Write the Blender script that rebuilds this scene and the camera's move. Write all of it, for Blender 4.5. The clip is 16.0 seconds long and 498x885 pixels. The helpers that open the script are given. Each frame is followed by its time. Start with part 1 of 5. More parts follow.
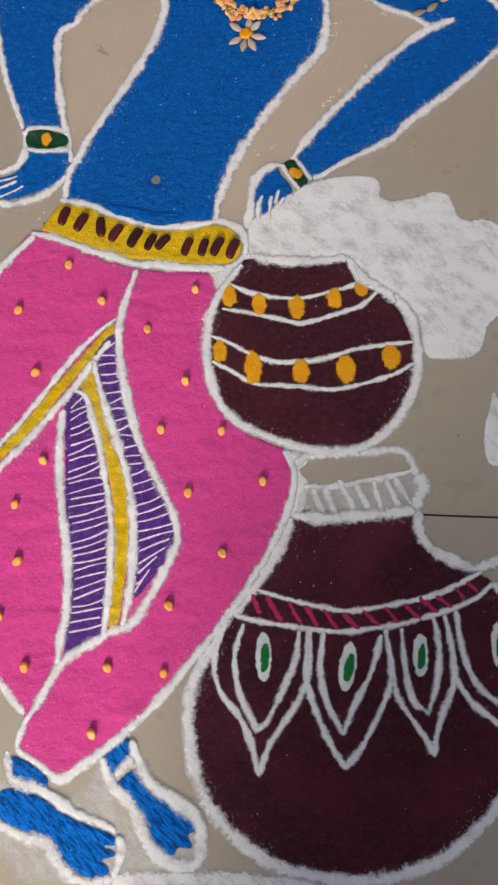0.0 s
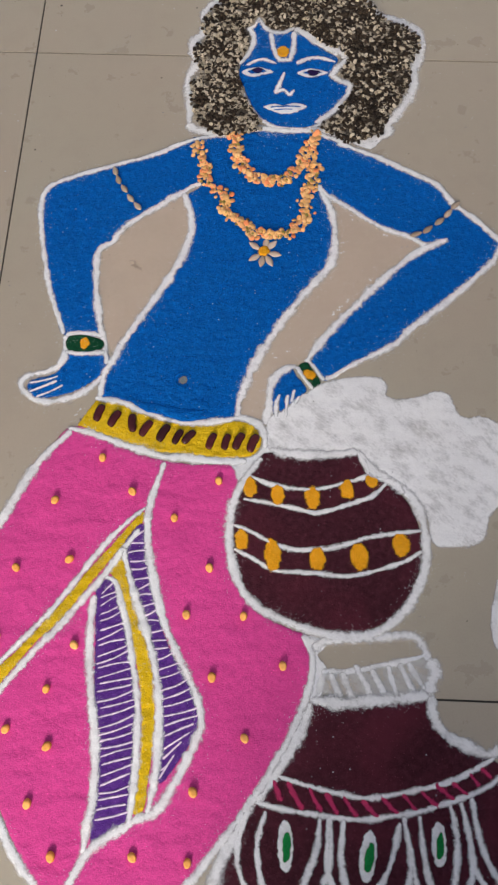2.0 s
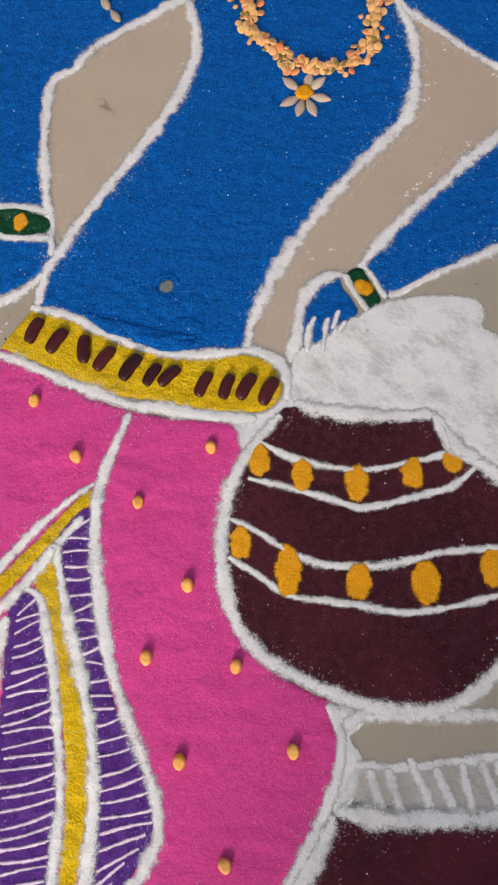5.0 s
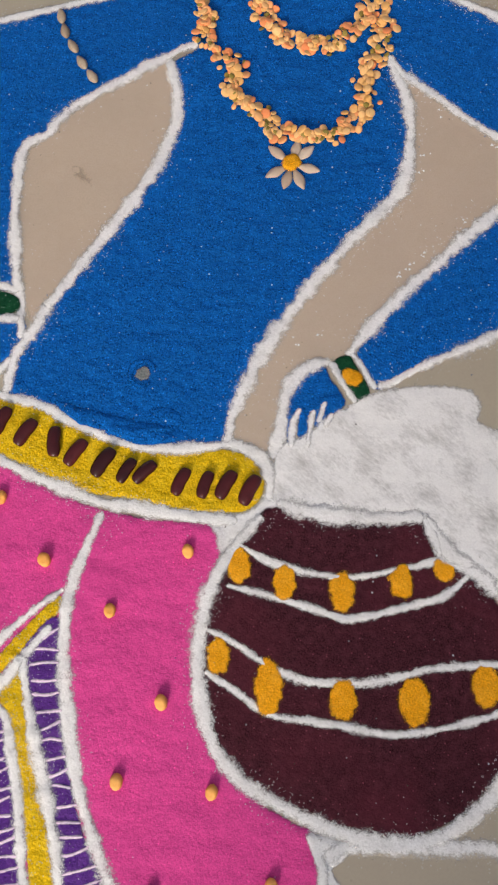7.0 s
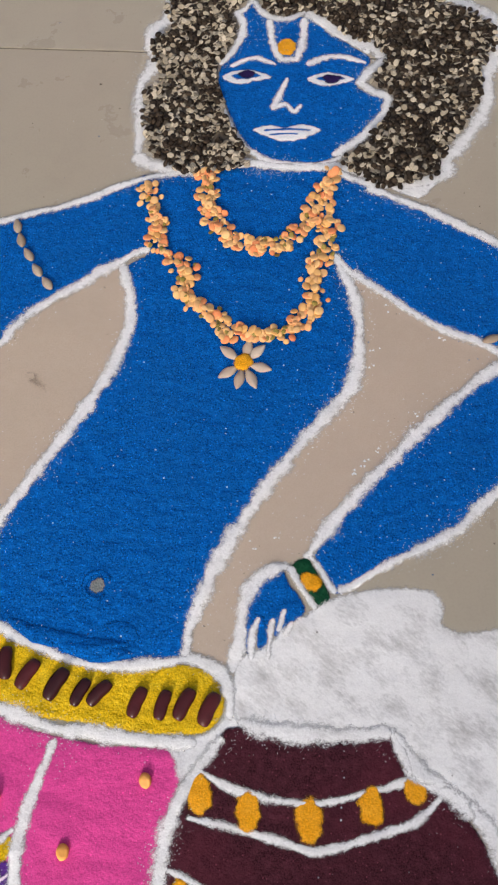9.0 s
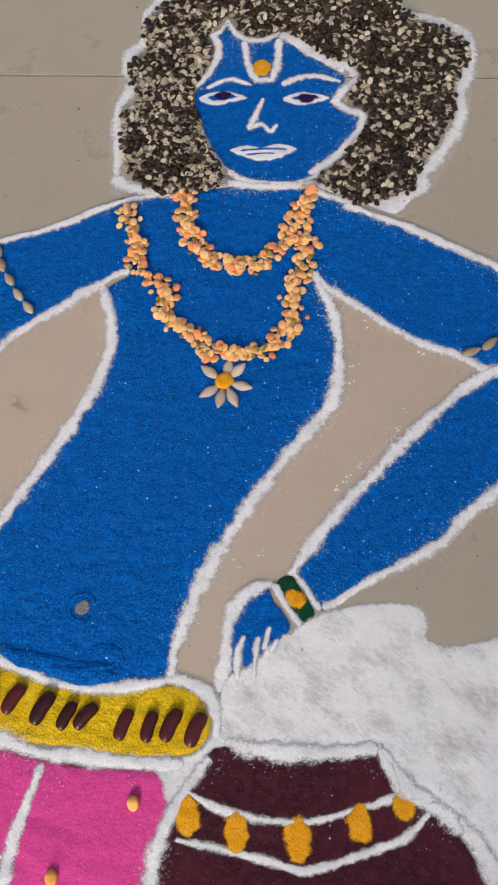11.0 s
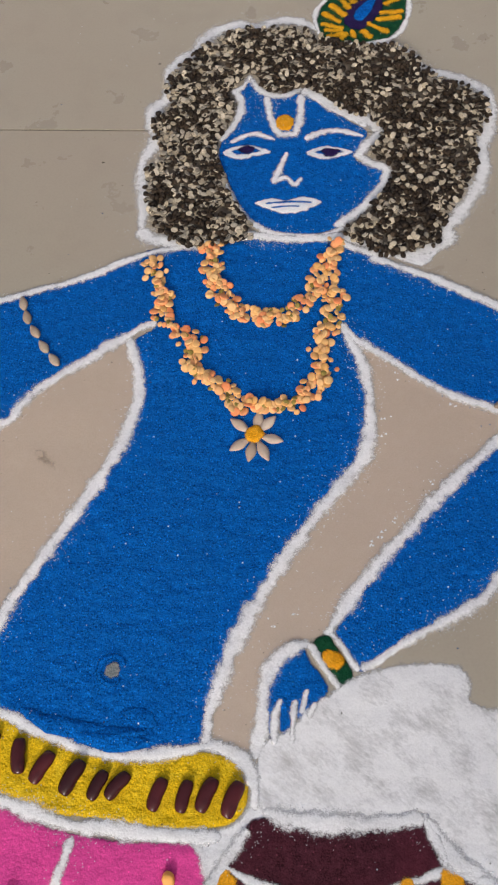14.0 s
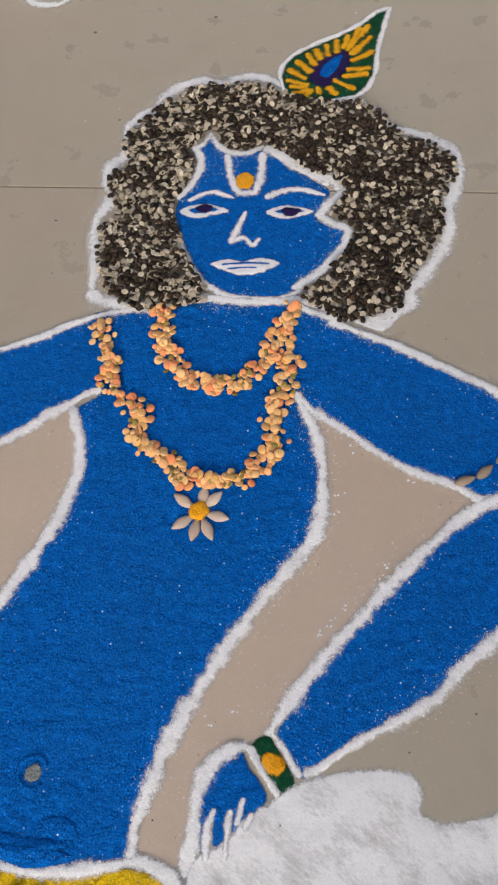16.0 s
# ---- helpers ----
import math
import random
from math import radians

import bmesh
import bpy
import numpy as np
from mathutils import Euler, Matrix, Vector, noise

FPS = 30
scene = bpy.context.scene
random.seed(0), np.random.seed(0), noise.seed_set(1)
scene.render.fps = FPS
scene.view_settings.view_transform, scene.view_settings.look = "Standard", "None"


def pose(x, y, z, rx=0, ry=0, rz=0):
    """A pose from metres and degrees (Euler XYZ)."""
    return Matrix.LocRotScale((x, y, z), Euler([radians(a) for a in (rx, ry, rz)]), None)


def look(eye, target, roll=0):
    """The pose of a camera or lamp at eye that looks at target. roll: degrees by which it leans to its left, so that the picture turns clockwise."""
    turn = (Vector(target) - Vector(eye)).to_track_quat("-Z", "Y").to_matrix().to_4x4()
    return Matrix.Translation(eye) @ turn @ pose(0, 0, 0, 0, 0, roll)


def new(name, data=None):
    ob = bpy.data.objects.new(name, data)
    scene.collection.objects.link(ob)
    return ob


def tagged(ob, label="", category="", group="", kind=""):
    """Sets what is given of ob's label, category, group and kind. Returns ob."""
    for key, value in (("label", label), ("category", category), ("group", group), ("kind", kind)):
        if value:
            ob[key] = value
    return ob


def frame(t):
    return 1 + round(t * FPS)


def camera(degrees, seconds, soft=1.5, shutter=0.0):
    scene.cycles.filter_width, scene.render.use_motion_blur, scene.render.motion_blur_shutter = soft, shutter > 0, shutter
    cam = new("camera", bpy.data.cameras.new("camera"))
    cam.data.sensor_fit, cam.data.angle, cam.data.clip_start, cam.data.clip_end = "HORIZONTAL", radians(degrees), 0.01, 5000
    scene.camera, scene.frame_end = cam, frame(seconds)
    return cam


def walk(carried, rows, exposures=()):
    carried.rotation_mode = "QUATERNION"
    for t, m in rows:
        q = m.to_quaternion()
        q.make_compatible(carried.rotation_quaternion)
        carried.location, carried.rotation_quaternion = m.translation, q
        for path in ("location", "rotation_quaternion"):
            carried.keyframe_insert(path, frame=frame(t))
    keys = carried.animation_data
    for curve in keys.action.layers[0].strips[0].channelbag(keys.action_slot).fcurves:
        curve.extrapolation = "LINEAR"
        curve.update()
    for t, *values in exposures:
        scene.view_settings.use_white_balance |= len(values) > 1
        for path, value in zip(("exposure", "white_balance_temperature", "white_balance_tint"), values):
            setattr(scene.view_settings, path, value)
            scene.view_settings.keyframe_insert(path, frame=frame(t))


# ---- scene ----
cam = camera(35.36, 16.0, soft=2.3)
PATH = [
    (0, (0.028, -0.053, 0.55), (-0.018, 0.305, -1.417), -5.2),
    (0.5, (0.031, -0.042, 0.566), (-0.017, 0.406, -1.383), -3.8),
    (1, (0.004, -0.036, 0.577), (-0.039, 0.462, -1.36), -2.8),
    (1.5, (-0.001, -0.023, 0.596), (-0.053, 0.562, -1.316), -3.1),
    (2, (0.01, -0.013, 0.605), (-0.04, 0.636, -1.286), -2.3),
    (2.5, (0.018, -0.008, 0.606), (-0.028, 0.686, -1.269), -1.8),
    (3, (0.028, 0.011, 0.605), (-0.018, 0.717, -1.265), -2.7),
    (3.5, (0.061, 0.064, 0.56), (-0.022, 0.807, -1.295), -5.3),
    (4, (0.051, 0.101, 0.49), (-0.051, 0.812, -1.377), -5.3),
    (4.5, (0.021, 0.076, 0.423), (-0.079, 0.622, -1.498), -5.5),
    (4.7, (0.014, 0.068, 0.398), (-0.103, 0.565, -1.535), -7.9),
    (6.8, (0.013, 0.124, 0.377), (-0.096, 0.561, -1.572), -7.7),
    (7, (0.015, 0.13, 0.38), (-0.091, 0.579, -1.566), -7.2),
    (7.5, (0.021, 0.148, 0.388), (-0.093, 0.68, -1.537), -6.4),
    (8, (0.035, 0.169, 0.394), (-0.081, 0.805, -1.498), -6.1),
    (8.5, (0.032, 0.189, 0.391), (-0.069, 0.867, -1.488), -4.6),
    (9, (0.029, 0.186, 0.389), (-0.079, 0.873, -1.486), -5.2),
    (9.5, (0.038, 0.187, 0.391), (-0.075, 0.884, -1.48), -5.7),
    (12, (0.036, 0.189, 0.392), (-0.063, 0.922, -1.467), -5.9),
    (12.5, (0.031, 0.189, 0.393), (-0.064, 0.932, -1.462), -5.5),
    (13, (0.028, 0.188, 0.392), (-0.078, 0.932, -1.462), -6.4),
    (13.5, (0.025, 0.192, 0.393), (-0.079, 0.953, -1.454), -6.0),
    (14, (0.017, 0.197, 0.388), (-0.075, 1.012, -1.436), -4.5),
    (14.5, (0.021, 0.2, 0.376), (-0.08, 1.031, -1.441), -4.8),
    (15, (0.025, 0.205, 0.371), (-0.077, 1.042, -1.443), -4.4),
    (15.5, (0.038, 0.212, 0.369), (-0.078, 1.059, -1.439), -5.3),
    (16, (0.046, 0.228, 0.373), (-0.06, 1.125, -1.411), -4.3),
]
EXPOSURES = [(0, 0.42, 6900, 10), (2.0, 0.46, 6600, 10), (3.5, 0.56, 6350, 10), (4.7, 0.45, 6750, 10), (6.8, 0.50, 7000, 10), (8.0, 0.65, 6600, 10), (12.0, 0.51, 6600, 10), (16, 0.51, 6600, 10)]
SKY, SUN, LAMP = 0.1, 1.0, 47.0
TILE_A, TILE_B = (0.402, 0.338, 0.267), (0.392, 0.348, 0.274)
BLUE_C, PINK_C, MAROON_C = (0.0002, 0.106, 0.42), (0.67, 0.066, 0.285), (0.052, 0.0135, 0.0205)
walk(cam, [(t, look(eye, target, roll)) for t, eye, target, roll in PATH], EXPOSURES)

# ---- lighting: open sky above a walled yard, and an added area lamp behind the viewer ----
SUN_UP, SUN_TURN = 33.0, 6.0
world = bpy.data.worlds.new("sky")
scene.world = world
world.use_nodes = True
wn = world.node_tree
sky = wn.nodes.new("ShaderNodeTexSky")
sky.sky_type, sky.sun_disc = "NISHITA", False
sky.sun_elevation, sky.sun_rotation = radians(SUN_UP), radians(180 + SUN_TURN)
sky.dust_density = 6.0
wn.links.new(sky.outputs[0], wn.nodes["Background"].inputs[0])
wn.nodes["Background"].inputs[1].default_value = SKY
sun = new("sun", bpy.data.lights.new("sun", "SUN"))
sun.data.energy, sun.data.angle, sun.data.color = SUN, radians(11), (1.0, 0.965, 0.93)
a, e = radians(SUN_TURN), radians(SUN_UP)
sun.matrix_world = look((-6 * math.sin(a) * math.cos(e), -6 * math.cos(a) * math.cos(e), 6 * math.sin(e)), (0, 0, 0))

# added lamp in an unseen opening, for the low light from behind
LAMP_X, LAMP_Y, LAMP_Z, LAMP_W, LAMP_H = -0.45, -2.3, 1.25, 0.6, 0.72
low_lamp = new("added_low_lamp", bpy.data.lights.new("added_low_lamp", "AREA"))
low_lamp.data.shape, low_lamp.data.size, low_lamp.data.size_y = "RECTANGLE", LAMP_W, LAMP_H
low_lamp.data.energy, low_lamp.data.color = LAMP, (1.0, 0.96, 0.90)
low_lamp.matrix_world = look((LAMP_X, LAMP_Y - 0.02, LAMP_Z), (0.0, 0.3, 0.0))


# ---- materials ----
class Nodes:
    """A node material with a Principled shader and short calls for its nodes."""

    def __init__(self, name, rough=0.9, spec=0.3):
        self.mat = bpy.data.materials.new(name)
        self.mat.use_nodes = True
        self.tree = self.mat.node_tree
        self.bsdf = self.tree.nodes["Principled BSDF"]
        self.bsdf.inputs["Roughness"].default_value = rough
        self.bsdf.inputs["Specular IOR Level"].default_value = spec
        self.place = self.add("ShaderNodeTexCoord").outputs["Object"]

    def add(self, kind, **values):
        node = self.tree.nodes.new(kind)
        for key, value in values.items():
            node.inputs[key].default_value = value
        return node

    def wire(self, out, into):
        self.tree.links.new(out, into)

    def grain(self, scale, detail=3.0, rough=0.55, stretch=None, turn=0.0):
        node = self.add("ShaderNodeTexNoise", Scale=scale, Detail=detail, Roughness=rough)
        if stretch:
            spin, m = self.add("ShaderNodeMapping"), self.add("ShaderNodeMapping")
            spin.inputs["Rotation"].default_value = (0, 0, radians(turn))
            m.inputs["Scale"].default_value = stretch
            self.wire(self.place, spin.inputs[0])
            self.wire(spin.outputs[0], m.inputs[0])
            self.wire(m.outputs[0], node.inputs["Vector"])
        else:
            self.wire(self.place, node.inputs["Vector"])
        return node.outputs["Fac"]

    def span(self, value, a, b, c, d):
        node = self.add("ShaderNodeMapRange")
        for i, v in enumerate((a, b, c, d)):
            node.inputs[i + 1].default_value = v
        self.wire(value, node.inputs[0])
        return node.outputs[0]

    def sums(self, op, a, b):
        node = self.add("ShaderNodeMath")
        node.operation = op
        for i, v in enumerate((a, b)):
            if isinstance(v, (int, float)):
                node.inputs[i].default_value = v
            else:
                self.wire(v, node.inputs[i])
        return node.outputs[0]

    def mix(self, factor, a, b, how="MIX"):
        node = self.add("ShaderNodeMix")
        node.data_type, node.blend_type = "RGBA", how
        for sock, v in zip((node.inputs[0], node.inputs[6], node.inputs[7]), (factor, a, b)):
            if isinstance(v, (int, float)):
                sock.default_value = v
            elif isinstance(v, tuple):
                sock.default_value = (*v, 1)
            else:
                self.wire(v, sock)
        return node.outputs[2]

    def bump(self, height, strength, distance):
        node = self.add("ShaderNodeBump", Strength=strength, Distance=distance)
        self.wire(height, node.inputs["Height"])
        self.wire(node.outputs[0], self.bsdf.inputs["Normal"])

    def colour(self, value):
        if isinstance(value, tuple):
            self.bsdf.inputs["Base Color"].default_value = (*value, 1)
        else:
            self.wire(value, self.bsdf.inputs["Base Color"])


def times(c, k):
    return tuple(min(1.0, v * k) for v in c)


def powder(name, base, pale=None, specks=0.0, thin=0.0, streak=0.0, contrast=0.3, relief=1.0, film=1.0, blotch=None, ripple=0.0, crumble=1.0):
    """Loose coloured powder: grains, patches where it lies thinner, stray white specks, crumbling edges."""
    n = Nodes(name, 0.95, 0.08)
    pale = pale or times(base, 1.35)
    fine, mid, wide = n.grain(1300, 2, 0.6), n.grain(210, 4, 0.6), n.grain(22, 3)
    c = n.mix(n.span(fine, 0.32, 0.68, 0, 1), times(base, 1 - contrast), times(base, 1 + contrast * 0.6))
    c = n.mix(n.span(mid, 0.45, 0.75, 0, 0.5), c, pale)
    c = n.mix(n.span(wide, 0.4, 0.7, 0, 0.3), c, times(base, 0.8))
    if blotch:
        c = n.mix(n.span(n.grain(14, 4, 0.6), 0.45, 0.68, 0, 0.8), c, blotch)
    if streak:
        c = n.mix(n.span(n.grain(110, 4, 0.65, (1, 4.5, 1), 42), 0.46, 0.58, 0, streak), c, times(base, 0.3))
    if specks:
        for scale, size, share in ((620, 0.3, 3 * specks), (330, 0.17, specks * 0.5), (130, 0.08, specks * 0.5)):
            v = n.add("ShaderNodeTexVoronoi", Scale=scale)
            n.wire(n.place, v.inputs["Vector"])
            pick = n.add("ShaderNodeSeparateColor")
            n.wire(v.outputs["Color"], pick.inputs[0])
            dots = n.sums("MULTIPLY", n.span(v.outputs["Distance"], size * 0.6, size, 1, 0), n.span(pick.outputs[0], 1 - share, 1 - share + 0.02, 0, 1))
            dots = n.sums("MULTIPLY", dots, n.span(pick.outputs[1], 0, 1, 0.25, 1))
            c = n.mix(dots, c, (0.62, 0.70, 0.80) if scale < 600 else times(pale, 1.3))
    n.colour(c)
    heap = n.sums("ADD", n.sums("MULTIPLY", n.grain(800, 3, 0.6), 0.4), n.sums("MULTIPLY", n.grain(190, 4, 0.6), 0.8))
    if ripple:
        heap = n.sums("ADD", heap, n.sums("MULTIPLY", n.grain(150, 4, 0.6, (0.8, 1.25, 1), -20), ripple))
    n.bump(heap, 0.6 * relief, 0.0022)
    cover = n.add("ShaderNodeAttribute")
    cover.attribute_name = "cover"
    ragged = n.sums("ADD", n.sums("MULTIPLY", n.grain(1900, 3, 0.75), 1.5 * crumble), n.sums("SUBTRACT", n.sums("MULTIPLY", n.grain(330, 4, 0.65), 1.1), 0.05 + 0.75 * crumble))
    alpha = n.span(n.sums("SUBTRACT", cover.outputs["Fac"], ragged), -0.22, 0.3, 0, 1)
    if thin:
        patch = n.sums("ADD", n.sums("MULTIPLY", n.grain(46, 6, 0.66, (1, 1.7, 1), 35), 0.7), n.sums("MULTIPLY", n.grain(620, 3, 0.7, (0.6, 1.5, 1), 35), 0.3))
        alpha = n.sums("MULTIPLY", alpha, n.span(patch, 0.34, 0.52, 1 - thin, 1))
    if film < 1:
        alpha = n.sums("MULTIPLY", alpha, film)
    n.wire(alpha, n.bsdf.inputs["Alpha"])
    return n.mat


def seed_skin(name, dark, light, rough=0.5, spec=0.4, grain_size=700, relief=0.0003, speckle=0.5):
    """Dry seed or pulse: hue varies from one to the next, with a fine grain and dull gloss."""
    n = Nodes(name, rough, spec)
    which = n.add("ShaderNodeObjectInfo").outputs["Random"]
    island = n.add("ShaderNodeNewGeometry").outputs["Random Per Island"]
    pick = n.sums("FRACT", n.sums("ADD", which, island), 0.0)
    c = n.mix(pick, dark, light)
    c = n.mix(n.span(n.grain(grain_size, 3), 0.45, 0.7, 0, speckle), c, times(dark, 0.7))
    n.colour(c)
    n.bump(n.grain(grain_size * 1.5, 3), 0.5, relief)
    return n.mat


def tile_glaze():
    n = Nodes("polished_beige_tile", 0.2, 0.45)
    wide, mid, fine = n.grain(2.6, 4, 0.6), n.grain(35, 5, 0.6), n.grain(700, 2)
    c = n.mix(n.span(wide, 0.35, 0.65, 0, 1), TILE_A, TILE_B)
    c = n.mix(n.span(mid, 0.5, 0.8, 0, 0.3), c, times(TILE_A, 0.8))
    c = n.mix(n.span(fine, 0.45, 0.75, 0, 0.22), c, times(TILE_B, 0.75))
    v = n.add("ShaderNodeTexVoronoi", Scale=55)
    n.wire(n.place, v.inputs["Vector"])
    pick = n.add("ShaderNodeSeparateColor")
    n.wire(v.outputs["Color"], pick.inputs[0])
    dirt = n.sums("MULTIPLY", n.span(v.outputs["Distance"], 0.05, 0.09, 1, 0), n.span(pick.outputs[1], 0.93, 0.95, 0, 1))
    c = n.mix(dirt, c, (0.06, 0.05, 0.04))
    n.colour(c)
    n.wire(n.span(mid, 0.3, 0.7, 0.24, 0.42), n.bsdf.inputs["Roughness"])
    n.bump(n.grain(9, 3), 0.12, 0.002)
    return n.mat


def plain(name, base, rough=0.9, scale=60, relief=0.002):
    n = Nodes(name, rough, 0.3)
    c = n.mix(n.span(n.grain(scale, 4), 0.35, 0.7, 0, 1), times(base, 0.85), times(base, 1.1))
    n.colour(n.mix(n.span(n.grain(scale * 0.06, 4), 0.4, 0.7, 0, 0.4), c, times(base, 0.75)))
    n.bump(n.grain(scale * 3, 4), 0.4, relief)
    return n.mat


WHITE = powder("white_rice_powder", (0.80, 0.80, 0.81), (0.86, 0.86, 0.87), contrast=0.14, relief=0.5, thin=0.2)
SMEAR = powder("smeared_white_powder", (0.79, 0.79, 0.80), (0.86, 0.86, 0.87), thin=0.42, contrast=0.08, relief=0.28)
BLUE = powder("blue_rangoli_powder", BLUE_C, times(BLUE_C, 1.6), specks=0.2, contrast=0.68, relief=1.45, ripple=0.8)
BLUE_THIN = powder("thin_blue_powder", times(BLUE_C, 1.4), times(BLUE_C, 2.2), specks=0.05, streak=0.85, contrast=0.4)
PINK = powder("pink_rangoli_powder", PINK_C, times(PINK_C, 1.2), specks=0.03, contrast=0.24, relief=0.65, ripple=0.9)
MAROON = powder("maroon_rangoli_powder", MAROON_C, times(MAROON_C, 2.3), specks=0.07, contrast=0.6, relief=0.8, blotch=(0.092, 0.018, 0.03), ripple=0.5)
YELLOW = powder("yellow_rangoli_powder", (0.74, 0.47, 0.012), (0.84, 0.60, 0.04), contrast=0.4, relief=1.5)
YELLOW_O = powder("ochre_rangoli_powder", (0.76, 0.38, 0.015), (0.84, 0.48, 0.05))
PURPLE = powder("purple_rangoli_powder", (0.095, 0.028, 0.22), (0.18, 0.07, 0.33), contrast=0.4)
ORANGE = powder("orange_rangoli_powder", (0.93, 0.375, 0.015), (0.95, 0.48, 0.05), contrast=0.38, relief=1.0, thin=0.14)
GREEN = powder("green_rangoli_powder", (0.005, 0.055, 0.024), (0.02, 0.11, 0.05), contrast=0.4)
EMERALD = powder("bright_green_powder", (0.01, 0.19, 0.045))
ROSE = powder("rose_streak_powder", (0.42, 0.035, 0.11))
INDIGO = powder("indigo_powder", (0.022, 0.012, 0.065))
LILAC = powder("pale_lilac_powder", (0.78, 0.62, 0.78), (0.84, 0.74, 0.84), contrast=0.1)
# pale see-through colour that paints extra brightness onto bare tile
BRIGHT_FILM = powder("pale_brightening_film", (0.82, 0.65, 0.53), (0.86, 0.70, 0.58), film=0.42, relief=0.1, contrast=0.1)
DUST = powder("film_of_white_dust", (0.80, 0.80, 0.79), thin=0.8, film=0.42, relief=0.2)
ASH = powder("grey_ash_powder", (0.20, 0.22, 0.22), (0.34, 0.34, 0.33), contrast=0.4)
SOIL = powder("brown_smudge", (0.20, 0.13, 0.09), thin=0.7, film=0.45)
TILE = tile_glaze()
GROUT = plain("dark_grout", (0.05, 0.045, 0.038))
PLASTER = plain("lime_plaster", (0.62, 0.59, 0.53), 0.9, 14)
BEAN = seed_skin("kidney_bean_skin", (0.034, 0.008, 0.009), (0.085, 0.014, 0.016), 0.26, 0.36, 300, 0.0001, 0.35)
CHANA = seed_skin("split_chickpea", (0.90, 0.38, 0.075), (0.94, 0.47, 0.13), 0.55, 0.35, 500, 0.0002, 0.2)
MASOOR = seed_skin("split_lentil", (0.87, 0.28, 0.11), (0.83, 0.52, 0.22), 0.6, 0.3, 500, 0.0002, 0.15)
MASOOR_PALE = seed_skin("pale_split_lentil", (0.78, 0.41, 0.13), (0.86, 0.53, 0.24), 0.6, 0.3, 500, 0.0002, 0.2)
MOONG = seed_skin("olive_lentil", (0.20, 0.15, 0.03), (0.36, 0.27, 0.06), 0.55, 0.35, 500, 0.0002, 0.3)
URAD_SKIN = seed_skin("black_gram_skin", (0.012, 0.0075, 0.005), (0.052, 0.034, 0.021), 0.6, 0.22, 900, 0.0002, 0.4)
URAD_FACE = seed_skin("black_gram_split_face", (0.33, 0.275, 0.195), (0.60, 0.52, 0.40), 0.65, 0.3, 900, 0.0002, 0.35)
HUSK = seed_skin("dull_seed_husk", (0.30, 0.225, 0.16), (0.46, 0.37, 0.28), 0.55, 0.35, 600, 0.0003, 0.4)
MELON = seed_skin("melon_seed_husk", (0.48, 0.36, 0.27), (0.62, 0.50, 0.40), 0.5, 0.4, 600, 0.0003, 0.3)


# ---- building helpers ----
def link(name, mesh, parent=None, label="", *mats):
    for m in mats:
        mesh.materials.append(m)
    ob = new(name, mesh)
    ob.parent = parent
    return tagged(ob, label)


def part(name, bm, material, parent, label=""):
    mesh = bpy.data.meshes.new(name)
    bm.to_mesh(mesh)
    bm.free()
    for p in mesh.polygons:
        p.use_smooth = True
    return link(name, mesh, parent, label, material)


def thing(name, label, category, group="", kind=""):
    return tagged(new(name), label, category, group, kind)


def bend(points, step, closed):
    """A smooth line through control points given in centimetres; a point given twice is a corner. In metres."""
    p = np.array(points, float) / 100
    n = len(p)
    out = []
    for i in range(n if closed else n - 1):
        a, b, c, d = (p[(i + k) % n] if closed else p[min(max(i + k, 0), n - 1)] for k in (-1, 0, 1, 2))
        long = np.linalg.norm(c - b)
        if long < 1e-6:
            continue
        m = max(1, int(math.ceil(long / step)))
        u = (np.arange(m) / m)[:, None]
        ta, tb = (c - a) / 2, (d - b) / 2
        for q in (ta, tb):
            size = np.linalg.norm(q)
            if size > 1.1 * long:
                q *= 1.1 * long / size
        out.append((2 * u**3 - 3 * u**2 + 1) * b + (u**3 - 2 * u**2 + u) * ta + (3 * u**2 - 2 * u**3) * c + (u**3 - u**2) * tb)
    if not closed:
        out.append(p[-1:])
    return np.vstack(out)


def inside(q, loop):
    x, y = q[:, 0], q[:, 1]
    hit = np.zeros(len(q), bool)
    for (x0, y0), (x1, y1) in zip(loop, np.roll(loop, -1, 0)):
        if y0 != y1:
            hit ^= ((y0 > y) != (y1 > y)) & (x < (x1 - x0) * (y - y0) / (y1 - y0) + x0)
    return hit


def edge_gap(q, loop):
    best = np.full(len(q), 9.0)
    for a, b in zip(loop, np.roll(loop, -1, 0)):
        v = b - a
        u = np.clip(((q - a) @ v) / max(v @ v, 1e-12), 0, 1)
        best = np.minimum(best, np.linalg.norm(q - a - u[:, None] * v, axis=1))
    return best


def lump(x, y, scale, seed=0.0):
    return noise.noise(Vector((x * scale, y * scale, seed)))


def covered(name, verts, faces, cover, material, parent, label):
    mesh = bpy.data.meshes.new(name)
    mesh.from_pydata([tuple(v) for v in verts], [], faces)
    mesh.attributes.new("cover", "FLOAT", "POINT").data.foreach_set("value", np.asarray(cover, np.float32))
    mesh.polygons.foreach_set("use_smooth", [True] * len(mesh.polygons))
    return link(name, mesh, parent, label, material)


from mathutils.geometry import delaunay_2d_cdt

from mathutils.bvhtree import BVHTree

LAYER = [0.0]
STREWN = []    # (line, side, width) of each white line, for the grains that fell beside it
BEDS = []


def ground(x, y):
    """Height of the powder already laid at a place; 0 on bare tile."""
    best = 0.0
    for tree, lo, hi in BEDS:
        if lo[0] < x < hi[0] and lo[1] < y < hi[1]:
            hit = tree.ray_cast(Vector((x, y, 1)), Vector((0, 0, -1)))[0]
            if hit and hit.z > best:
                best = hit.z
    return best


